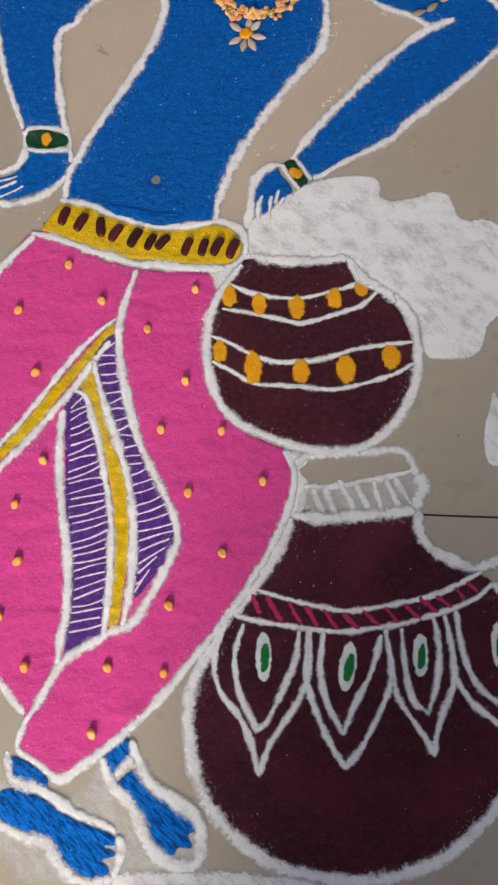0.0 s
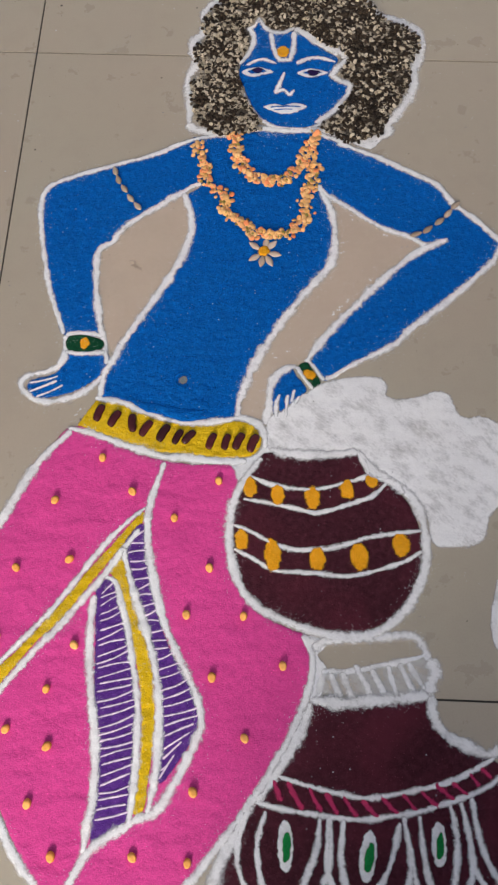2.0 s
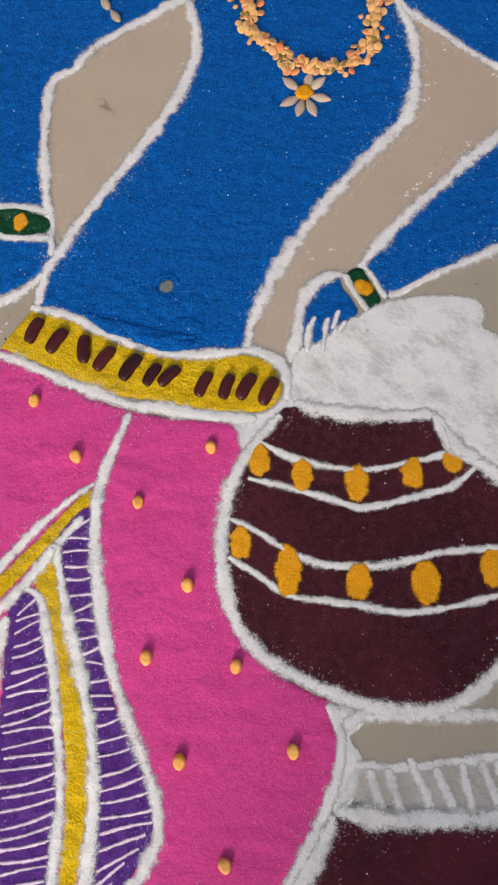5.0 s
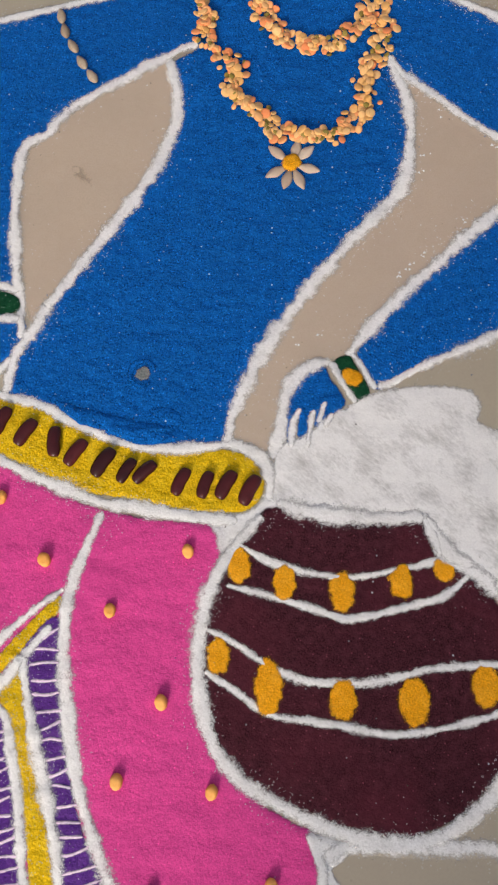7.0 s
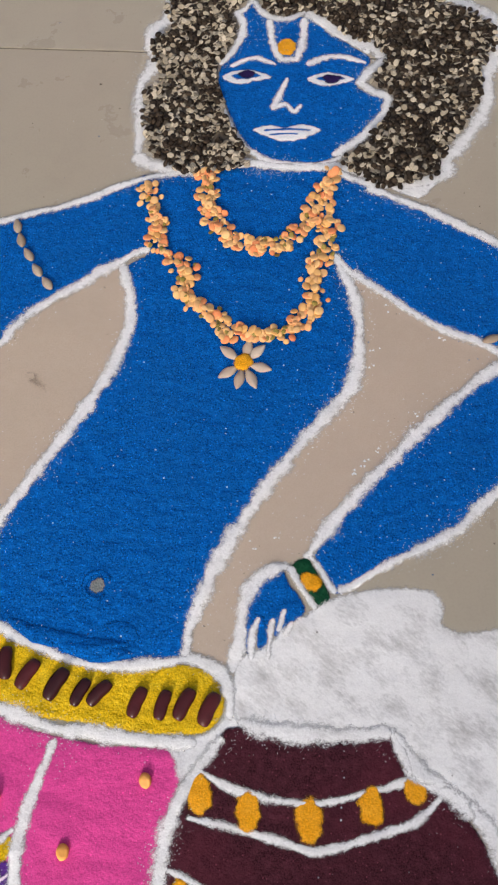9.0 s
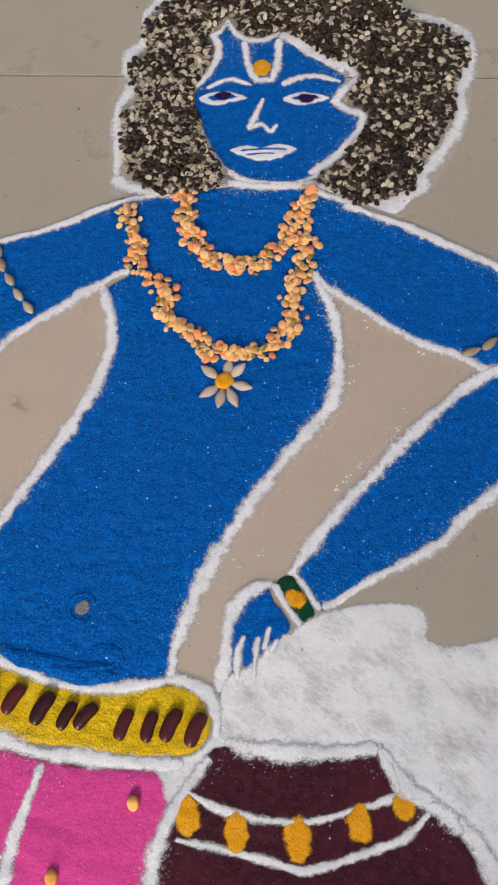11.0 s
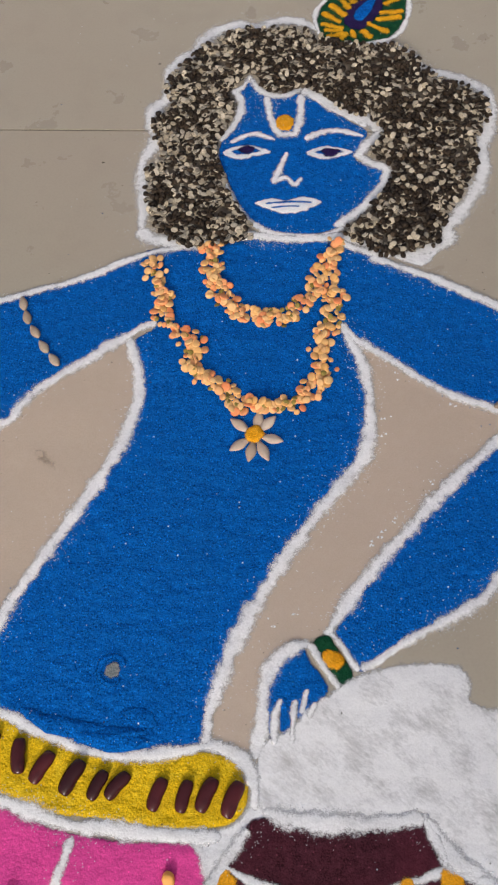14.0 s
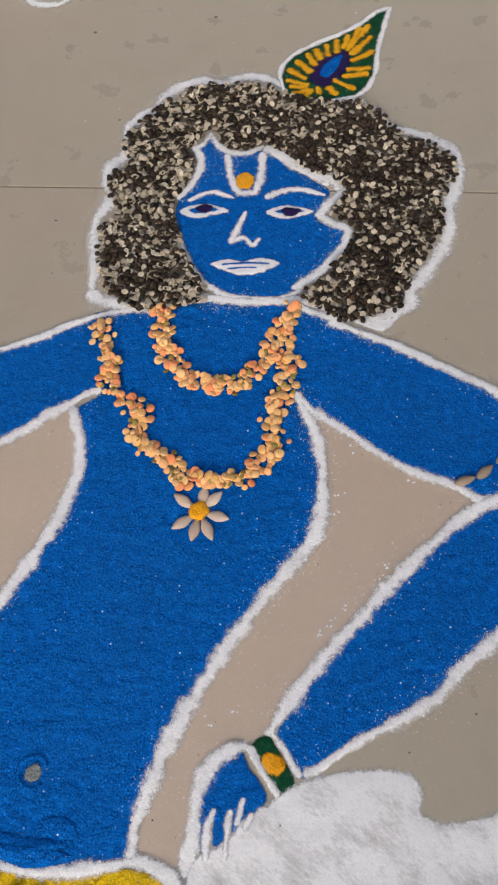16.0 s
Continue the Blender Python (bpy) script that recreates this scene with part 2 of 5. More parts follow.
def fill(name, points, material, parent, label="", h=1.3, edge=3.6, step=2.6, rough=0.25, wrinkle=0.0, wobble=0.6, soft=2.4, grow=1.2):
    """A bed of powder h mm thick over the area inside a smooth closed line, thinning towards its uneven edge."""
    step, edge, soft, h = step / 1000, edge / 1000, soft / 1000, h * 0.62
    loop = bend(points, step, True)
    LAYER[0] += 1.7
    loop = np.array([(x + wobble / 1000 * lump(x, y, 330, LAYER[0]), y + wobble / 1000 * lump(x, y, 330, LAYER[0] + 9)) for x, y in loop])
    along = np.roll(loop, -1, 0) - np.roll(loop, 1, 0)
    along /= np.maximum(np.linalg.norm(along, axis=1), 1e-9)[:, None]
    turn = np.sign(np.sum(loop[:, 0] * np.roll(loop[:, 1], -1) - np.roll(loop[:, 0], -1) * loop[:, 1]))
    loop = loop + turn * grow / 1000 * np.stack((along[:, 1], -along[:, 0]), 1)
    lo, hi = loop.min(0), loop.max(0)
    g = np.stack(np.meshgrid(np.arange(lo[0], hi[0], step), np.arange(lo[1], hi[1], step * 0.87)), -1)
    g[::2, :, 0] += step / 2
    g = g.reshape(-1, 2)
    g = g[inside(g, loop)]
    gap = edge_gap(g, loop) if len(g) else np.zeros(0)
    g = g[gap > step * 0.45]
    ring = [(i, (i + 1) % len(loop)) for i in range(len(loop))]
    v, _, f, *_ = delaunay_2d_cdt([Vector(q) for q in np.vstack((loop, g))], ring, [], 1, 1e-7)
    v = np.array([tuple(q) for q in v])
    f = [tuple(q) for q in f]
    gap = edge_gap(v, loop)
    rise = 1 - np.clip(1 - gap / edge, 0, 1) ** 2
    top = [(x, y, ground(x, y) + (0.06 + (h + rough * (lump(x, y, 75, LAYER[0]) + 0.6 * lump(x, y, 240, 3)) + wrinkle * (lump(x * 0.35, y, 130, 5) + 0.5 * lump(x, y * 0.6, 45, 6))) * r) / 1000) for (x, y), r in zip(v, rise)]
    BEDS.append((BVHTree.FromPolygons([Vector(q) for q in top], f), lo, hi))
    return covered(name, top, f, np.clip(1.4 * gap / soft, 0, 1.4), material, parent, label)


def stroke(name, points, width, material, parent, label="", h=0.28, closed=False, ragged=0.4, taper=0.6, skirt=1.9):
    """A line of powder let run from the fingers: a low crumbling ridge of uneven width (mm) along a smooth line, with strewn grains beside it."""
    line = bend(points, min(0.0022, max(0.0008, width / 3500)), closed)
    LAYER[0] += 1.3
    way = (np.roll(line, -1, 0) - np.roll(line, 1, 0)) if closed else np.gradient(line, axis=0)
    way /= np.maximum(np.linalg.norm(way, axis=1), 1e-9)[:, None]
    side = np.stack((-way[:, 1], way[:, 0]), 1)
    if material is WHITE and width > 4:
        STREWN.append((line, side, width / 1000))
    n, across = len(line), np.linspace(-1, 1, 11)
    verts, cover = [], []
    for i, ((x, y), s) in enumerate(zip(line, side)):
        w = skirt * width / 2000 * (1 + ragged * (lump(x, y, 90, LAYER[0]) + 0.6 * lump(x, y, 260, LAYER[0])))
        end = 1.0 if closed else min(1.0, taper + (1 - taper) * min(i, n - 1 - i) / max(2.0, n * 0.12))
        drift = width / 2000 * 0.5 * ragged * lump(x, y, 150, LAYER[0] + 5)
        beds = [ground(x + s[0] * (u * w * end + drift), y + s[1] * (u * w * end + drift)) for u in across]
        crest = max(beds)    # the line banks up against the edge of a bed
        for u, bed in zip(across, beds):
            bed = max(bed, crest * (1 - abs(u) ** 3))
            r = max(0.0, 1 - (abs(u) / 0.85) ** 1.7)
            px, py = x + s[0] * (u * w * end + drift), y + s[1] * (u * w * end + drift)
            verts.append((px, py, bed + (0.1 + r * h * (0.8 + 0.5 * lump(px, py, 300, 2))) / 1000))
            k = min(1.3, (1 - abs(u)) * 1.13 * (1 + 0.3 * lump(px, py, 60, LAYER[0])))
            cover.append(k * (1 if closed else min(1.0, 0.3 + 0.35 * min(i, n - 1 - i))))
    m = len(across)
    faces = [(i * m + k, i * m + k + 1, (i + 1) % n * m + k + 1, (i + 1) % n * m + k) for i in range(n if closed else n - 1) for k in range(m - 1)]
    return covered(name, verts, faces, cover, material, parent, label)


def ridge(name, points, width, material, parent, h=2.0):
    """A soft fold pushed up in the powder along a line; width in mm."""
    line = bend(points, 0.008, False) * 100
    swell = np.sin(np.linspace(0.12, math.pi - 0.12, len(line))) * width / 20
    way = np.gradient(line, axis=0)
    side = np.stack((-way[:, 1], way[:, 0]), 1) / np.linalg.norm(way, axis=1)[:, None] * swell[:, None]
    rim = np.vstack((line + side, (line - side)[::-1]))
    return fill(name, [tuple(p) for p in rim], material, parent, "", h, width * 0.55, 1.6, 0.5, soft=0.4, grow=0.0)


def blob(name, at, size, turn, material, parent, label="", h=0.9, wobble=1.0, soft=2.6):
    """A pinch of powder dropped in an oval heap; at in cm, size in mm."""
    c, s = math.cos(radians(turn)), math.sin(radians(turn))
    ring = []
    for k in range(14):
        b = 2 * math.pi * k / 14
        x, y = size[0] / 20 * math.cos(b), size[1] / 20 * math.sin(b)
        ring.append((at[0] + x * c - y * s, at[1] + x * s + y * c))
    return fill(name, ring, material, parent, label, h, min(size) * 0.28, max(0.5, min(size) / 8), 0.25, wobble=wobble, soft=min(soft, min(size) * 0.32), grow=min(1.2, min(size) * 0.09))


def lens(name, length, width, height, flat=0.25, point=0.0, cup=0.0, sides=10, rings=3, blunt=1.0):
    """A pulse or seed lying flat: domed above, flatter below, drawn to a point by point; base at z = 0."""
    bm = bmesh.new()
    rows = []
    low = height * flat
    for k in range(1, rings * 2):
        b = math.pi * k / (rings * 2) - math.pi / 2
        r, z = math.cos(b) ** blunt, math.sin(b)
        z = low + (z * (height - low) if z > 0 else z * low)
        row = []
        for i in range(sides):
            q = 2 * math.pi * i / sides
            x, y = math.cos(q), math.sin(q)
            if point:
                y *= (1 - point * abs(x) ** 1.5) * (1 + 0.25 * x)
            row.append(bm.verts.new((x * r * length / 2, y * r * width / 2, z)))
        rows.append(row)
    bot, top = bm.verts.new((0, 0, 0)), bm.verts.new((0, 0, height - cup))
    for a, b in zip(rows, rows[1:]):
        for i in range(sides):
            bm.faces.new((a[i], a[(i + 1) % sides], b[(i + 1) % sides], b[i]))
    for i in range(sides):
        bm.faces.new((bot, rows[0][(i + 1) % sides], rows[0][i]))
        bm.faces.new((top, rows[-1][i], rows[-1][(i + 1) % sides]))
    mesh = bpy.data.meshes.new(name)
    bm.to_mesh(mesh)
    bm.free()
    for p in mesh.polygons:
        p.use_smooth = True
    return mesh


def at_cm(x, y, turn=0.0, tip=0.0, roll=0.0, sink=0.3):
    """A pose on the powder at a place in cm, sunk into it by some mm."""
    return pose(x / 100, y / 100, ground(x / 100, y / 100) - sink / 1000, tip, roll, turn)

# ---- courtyard floor and walls ----
PITCH, JOINT = 0.5968, 0.0015
X0, Y0 = -0.2325, 0.0
floor = thing("floor", "polished beige ceramic tile floor with thin dark joints", "floor", kind="structure")
bm = bmesh.new()
bmesh.ops.create_cube(bm, size=1, matrix=Matrix.Translation((X0, Y0, -0.0512)) @ Matrix.Diagonal((9.7, 9.7, 0.1, 1)))
part("grout_bed", bm, GROUT, floor, "dark dirt-filled grout")


def tile_mesh():
    bm = bmesh.new()
    s = PITCH - JOINT
    bmesh.ops.create_cube(bm, size=1, matrix=Matrix.Translation((0, 0, -0.005)) @ Matrix.Diagonal((s, s, 0.0099, 1)))
    rim = [q for q in bm.edges if all(v.co.z > -0.004 for v in q.verts)]
    bmesh.ops.bevel(bm, geom=rim, offset=0.00004, segments=1, affect="EDGES")
    mesh = bpy.data.meshes.new("tile")
    bm.to_mesh(mesh)
    bm.free()
    mesh.materials.append(TILE)
    return mesh


slab = tile_mesh()
for i in range(-8, 8):
    for k in range(-8, 8):
        t = link("tile", slab, floor)
        t.location = (X0 + (i + 0.5) * PITCH, Y0 + (k + 0.5) * PITCH, 0.00005 * ((i * 7 + k * 3) % 3) - 0.0001)


def wall(name, x, y, sx, sy):
    bm = bmesh.new()
    bmesh.ops.create_cube(bm, size=1, matrix=Matrix.Translation((x, y, 1.0)) @ Matrix.Diagonal((sx, sy, 2.2, 1)))
    bmesh.ops.bevel(bm, geom=bm.edges[:], offset=0.01, segments=2, affect="EDGES")
    tagged(part(name, bm, PLASTER, None), "plain lime-plastered courtyard wall", "wall", kind="structure")


wall("wall_north", X0, 4.95, 9.7, 0.2)
wall("wall_east", X0 + 4.95, 0, 0.2, 9.7)
wall("wall_west", X0 - 4.95, 0, 0.2, 9.7)

# unseen wall behind the viewer, with an opening added for the lamp
def block(bm, x0, x1, y0, y1, z0, z1):
    bmesh.ops.create_cube(bm, size=1, matrix=Matrix.Translation(((x0 + x1) / 2, (y0 + y1) / 2, (z0 + z1) / 2)) @ Matrix.Diagonal((x1 - x0, y1 - y0, z1 - z0, 1)))


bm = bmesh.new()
wx0, wx1 = LAMP_X - LAMP_W / 2 - 0.02, LAMP_X + LAMP_W / 2 + 0.02
wz0, wz1 = LAMP_Z - LAMP_H / 2 - 0.02, LAMP_Z + LAMP_H / 2 + 0.02
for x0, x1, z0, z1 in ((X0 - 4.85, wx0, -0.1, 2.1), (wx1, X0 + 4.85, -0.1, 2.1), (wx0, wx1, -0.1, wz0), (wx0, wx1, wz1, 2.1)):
    block(bm, x0, x1, LAMP_Y - 0.15, LAMP_Y, z0, z1)
tagged(part("wall_south", bm, PLASTER, None), "unseen plain lime-plastered wall with an opening added for the lamp", "wall", kind="structure")
# unseen low block, added only to shade one side of the drawing
bm = bmesh.new()
block(bm, -0.08, 1.6, -0.68, -0.58, -0.01, 0.385)
bmesh.ops.bevel(bm, geom=bm.edges[:], offset=0.012, segments=2, affect="EDGES")
tagged(part("shade_block", bm, PLASTER, None), "unseen low plastered block added to shade the drawing", "wall", kind="structure")

# ---- the drawn dancer: beds of coloured powder ----
figure = thing("rangoli_figure", "powder drawing of a blue dancer in pink trousers on tiles", "rangoli")
fill("torso", [(-6.66, 49.54), (-4.95, 50.02), (-3.22, 50.41), (-1.48, 50.68), (-0.09, 50.77), (4.08, 50.79), (5.12, 50.28), (4.85, 44.56), (5.43, 43.15), (6.01, 41.85), (6.28, 40.21), (6.35, 38.79), (6.18, 37.4), (5.77, 36.2), (4.94, 35.02), (3.89, 33.69), (2.87, 32.24), (1.86, 30.81), (0.14, 27.78), (-0.69, 26.03), (-1.24, 24.35), (-1.63, 23.12), (-1.78, 21.93), (-1.92, 21.25), (-4.08, 21.04), (-5.44, 20.92), (-6.82, 21.02), (-8.25, 21.41), (-9.71, 21.89), (-11.2, 22.5), (-13.01, 22.99), (-12.98, 24.94), (-12.42, 26.53), (-11.85, 28.03), (-11.91, 27.87), (-11.33, 28.94), (-10.38, 30.65), (-8.94, 33.24), (-8.13, 34.74), (-7.42, 36.28), (-6.93, 37.68), (-6.62, 39.1), (-6.62, 40.37), (-6.89, 41.86), (-7.26, 43.18), (-5.94, 44.56)], BLUE, figure, "blue powder torso", h=1.3, rough=0.35, wrinkle=0.4)
fill("upper_arm", [(-6.25, 49.63), (-8.35, 48.89), (-10, 47.96), (-11.66, 47.24), (-13.32, 46.7), (-14.44, 46.27), (-16.49, 45.57), (-18.52, 44.69), (-20, 43.89), (-20.51, 42.5), (-20.21, 39.87), (-19.48, 36.32), (-18.66, 33.17), (-17.78, 30.96), (-16.9, 28.69), (-13.73, 28.78), (-13.88, 29.7), (-14.48, 33.01), (-14.81, 36.45), (-14.46, 37.46), (-13.68, 38.02), (-13.17, 38.89), (-12.34, 39.92), (-11.16, 40.94), (-9.94, 41.82), (-8.72, 42.78), (-7.63, 43.57), (-6.85, 44.16), (-5.81, 44.64)], BLUE, figure, "blue powder bent arm")
fill("forearm", [(4.08, 50.79), (5.12, 50.28), (6.83, 49.66), (6.85, 49.38), (8.46, 48.72), (10.36, 47.93), (12.21, 46.96), (14.01, 45.99), (15.7, 45.03), (17.09, 43.06), (18.81, 41.58), (20.25, 40.12), (21.19, 39.08), (20.31, 37.18), (18.97, 35.71), (17.66, 34.42), (15.6, 32.52), (12.59, 29.96), (11.62, 28.83), (9.59, 27.62), (8.16, 26.86), (6.75, 25.92), (5.52, 25.17), (4.91, 26.15), (4.41, 27.04), (5.14, 28.27), (7.13, 31.16), (8.34, 32.46), (9.26, 33.59), (10.2, 34.58), (11.14, 35.58), (12.1, 36.43), (13.39, 37.63), (14.96, 38.61), (13.21, 39.33), (11.69, 39.87), (10.16, 40.56), (8.62, 41.59), (7.05, 42.72), (5.76, 43.53), (4.72, 44.37), (4.18, 47.05)], BLUE, figure, "blue powder bent arm")
fill("palm", [(-16.6, 27.03), (-13.22, 27.24), (-12.92, 25.72), (-14.12, 24.39), (-15.45, 23.52), (-17.28, 22.9), (-18.69, 22.76), (-19.35, 23.45), (-19.24, 24.33), (-17.54, 24.9), (-16.77, 25.71)], BLUE, figure, "blue powder palm with fingers", step=1.8)
fill("palm", [(2.7, 26.19), (3.19, 25.45), (4.03, 24.36), (3.71, 23.81), (3.04, 23.09), (2.63, 22.87), (2.39, 23.66), (2.22, 21.86), (1.95, 22.01), (1.58, 23.23), (1.39, 21.73), (1.07, 23.61), (1.2, 24.7), (1.95, 25.69)], BLUE, figure, "blue powder palm with fingers", step=1.4)
fill("face", [(-1.28, 64.29), (-1.28, 64.29), (-0.56, 63.15), (0.22, 62.76), (1.99, 62.99), (3.12, 62.5), (4.25, 61.51), (5.36, 60.59), (6.53, 59.6), (6.18, 58.45), (5.77, 57.28), (6.82, 56.71), (7.66, 56.41), (7.38, 55.29), (6.83, 54.18), (5.83, 52.87), (4.85, 51.92), (3.86, 51.35), (2.21, 51.06), (0.53, 51.26), (-0.7, 51.98), (-1.7, 53.75), (-2.38, 55.51), (-3.01, 57.42), (-2.85, 58.75), (-2.07, 60.21), (-1.71, 61.71), (-2.12, 62.98), (-1.64, 63.55)], BLUE, figure, "blue powder face", step=1.6)
fill("belt", [(-14.8, 20.47), (-14.8, 20.47), (-13.46, 22.77), (-13.46, 22.77), (-11.19, 22.4), (-9.69, 21.78), (-8.24, 21.33), (-6.81, 20.97), (-5.43, 20.84), (-4.08, 20.97), (-2.73, 21.17), (-1.32, 21.22), (0.1, 20.75), (0.42, 19.95), (0.2, 18.9), (-0.5, 18.29), (-1.97, 18.1), (-3.55, 18.07), (-5.15, 18.15), (-6.5, 18.34), (-7.85, 18.39), (-9.23, 18.65), (-10.66, 19.1)], YELLOW, figure, "yellow powder belt", h=1.7, rough=0.8, step=1.5)
fill("trousers", [(-15.52, 20.2), (-13.13, 19.78), (-10.69, 18.59), (-7.84, 17.72), (-5.07, 17.43), (-1.77, 17.44), (-1.28, 16.6), (-1.73, 14.63), (-2.08, 11.8), (-1.63, 9.17), (-0.58, 7.15), (1.28, 5.46), (3.43, 4.5), (4.43, 4.09), (4.74, 2.07), (4.18, -0.35), (3.08, -2.95), (1.73, -5.44), (0.09, -7.88), (-1.73, -10.21), (-3.59, -12.58), (-5.59, -14.79), (-7.45, -16.49), (-10.03, -18.35), (-11.91, -17.58), (-13.22, -16.64), (-12.81, -15.28), (-13.27, -14.03), (-14.7, -12.47), (-18.89, -5.64), (-20.25, -2.36), (-21.34, 1.25), (-21.67, 5.46), (-20.84, 9.67), (-19.5, 13.23), (-17.66, 16.87)], PINK, figure, "pink powder trousers", h=1.6, rough=0.5, wrinkle=0.5)
fill("foot_dust", [(-14.66, -18.59), (-11.8, -18.82), (-9.5, -19.25), (-7.79, -17.04), (-5.43, -15.5), (-4.24, -17.95), (-1.61, -19.24), (-0.09, -21.26), (-0.17, -24), (-4.26, -24.6), (-9.01, -25.16), (-12.73, -24.93), (-14.48, -22.27)], DUST, figure, "thin film of white dust round the feet", h=0.05, soft=14, step=3.5)
fill("foot", [(-14.01, -19.45), (-12.9, -19.22), (-11.34, -19.75), (-9.76, -20.66), (-8.21, -21.29), (-6.76, -21.71), (-6.12, -22.3), (-6.92, -22.54), (-6.14, -22.98), (-7.08, -23.37), (-6.52, -23.96), (-7.14, -24.53), (-8.34, -24.28), (-9.52, -23.48), (-10.35, -22.49), (-11.51, -21.99), (-13.05, -21.58), (-14.17, -20.86), (-14.48, -20)], BLUE_THIN, figure, "blue powder foot", step=1.8)
fill("foot", [(-6.41, -18.76), (-5.27, -17.82), (-4.26, -18.84), (-2.71, -19.64), (-1.36, -20.45), (-0.91, -21.23), (-1.56, -21.61), (-1.18, -22.34), (-2.11, -22.39), (-2.52, -22.95), (-3.28, -22.51), (-4.02, -21.44), (-4.55, -20.25), (-5.91, -19.44)], BLUE_THIN, figure, "blue powder foot", step=1.8)
fill("ankle_patch", [(-13.54, -17.3), (-12.68, -17.47), (-11.09, -18.33), (-11.21, -19.11), (-12.56, -18.75), (-13.43, -18.36)], BLUE_THIN, figure, "blue powder ankle", step=1.5)
fill("ankle_patch", [(-7.33, -17.02), (-5.98, -15.81), (-5.39, -16.58), (-6.51, -17.91), (-6.97, -17.79)], BLUE_THIN, figure, "blue powder ankle", step=1.5)

# sash and striped drape
fill("sash", [(-21.04, -1.51), (-19.66, 0.16), (-17.78, 1.85), (-16.34, 3.6), (-14.48, 5.9), (-12.62, 8.5), (-10.75, 10.85), (-8.85, 13.3), (-8.54, 13.09), (-8.97, 12.13), (-10.67, 9.91), (-12.53, 7.3), (-14.35, 4.73), (-16.21, 2.81), (-19.43, -1.61), (-20.54, -2.69)], YELLOW, figure, "yellow powder sash", h=1.0, rough=0.6, step=1.5)
fill("sash_tail", [(-10.99, 8.67), (-10.26, 9.89), (-9.87, 9.18), (-9.23, 7.3), (-8.47, 5.24), (-7.48, 2.82), (-6.99, 0.41), (-6.71, -1.97), (-6.7, -4.32), (-6.89, -6.64), (-7.05, -8.25), (-7.71, -8.28), (-7.5, -5.9), (-7.49, -3.18), (-7.77, -0.42), (-8.31, 1.97), (-9.02, 4.4), (-9.78, 6.44), (-10.52, 8.01)], YELLOW, figure, "yellow powder sash tail", h=1.0, rough=0.6, step=1.5, grow=1.8)
fill("drape_panel", [(-11.77, 7.12), (-11, 7.82), (-10.24, 7.05), (-9.65, 5.2), (-9.05, 2.76), (-8.47, 0.35), (-8.13, -2.03), (-8.08, -4.38), (-8.03, -6.69), (-8.07, -8.67), (-9.12, -9.7), (-10.34, -10.57), (-10.48, -7.94), (-10.5, -5.25), (-10.93, -2.53), (-11.24, 0.24), (-11.47, 3.48)], PURPLE, figure, "purple powder drape panel", h=0.5, step=1.8, grow=1.9)
fill("drape_panel", [(-8.69, 12.26), (-8.3, 10.3), (-7.9, 8.19), (-7.04, 5.3), (-5.99, 2.87), (-4.43, 0.51), (-3.69, -1.25), (-3.6, -2.63), (-4.34, -4.22), (-5.85, -6.33), (-6.19, -6.04), (-6.02, -3.9), (-6.18, -1.55), (-6.51, 0.43), (-7.17, 2.42), (-8.18, 5.25), (-8.95, 7.31), (-9.72, 9.4), (-10.02, 10.58)], PURPLE, figure, "purple powder drape panel", h=0.5, step=1.8, grow=1.9)


def threads(left, right, count, slope):
    """Thin pale lines ruled across a drape panel from its left edge to its right edge (cm)."""
    a, b = bend(left, 0.001, False) * 100, bend(right, 0.001, False) * 100
    rng = random.Random(len(left) + count)
    for k in range(count):
        u = (k + 0.35 + 0.3 * rng.random()) / count
        p, q = a[int(u * (len(a) - 1))], b[int(u * (len(b) - 1))]
        s = slope[0] + (slope[1] - slope[0]) * u + 0.3 * rng.uniform(-1, 1)
        p, q = p + (q - p) * rng.uniform(0.02, 0.14), q - (q - p) * rng.uniform(-0.08, 0.06)
        m = (p + q) / 2 + np.array((0, rng.uniform(-0.16, 0.1)))
        stroke("thread", [(p[0], p[1] - s / 2), tuple(m), (q[0], q[1] + s / 2)], 1.25, LILAC, figure, ragged=0.2, taper=0.8)


threads([(-11.6, 7.13), (-11.51, 3.48), (-11.24, 0.24), (-10.93, -2.53), (-10.5, -5.25), (-10.48, -7.94), (-10.42, -9.07)], [(-10.48, 7.46), (-9.05, 2.76), (-8.47, 0.35), (-8.13, -2.03), (-8.08, -4.38), (-8.03, -6.69), (-8.07, -8.67)], 29, (0.5, 0.1))
threads([(-9.3, 11.47), (-9.87, 10.24), (-8.95, 7.31), (-8.18, 5.25), (-7.17, 2.42), (-6.51, 0.43), (-6.18, -1.55), (-6.02, -3.9), (-6.12, -5.84)], [(-8.49, 11.84), (-8.3, 10.3), (-7.9, 8.19), (-7.04, 5.3), (-5.99, 2.87), (-4.43, 0.51), (-3.69, -1.25), (-3.6, -2.63), (-5.5, -5.82)], 27, (0.1, 1.3))

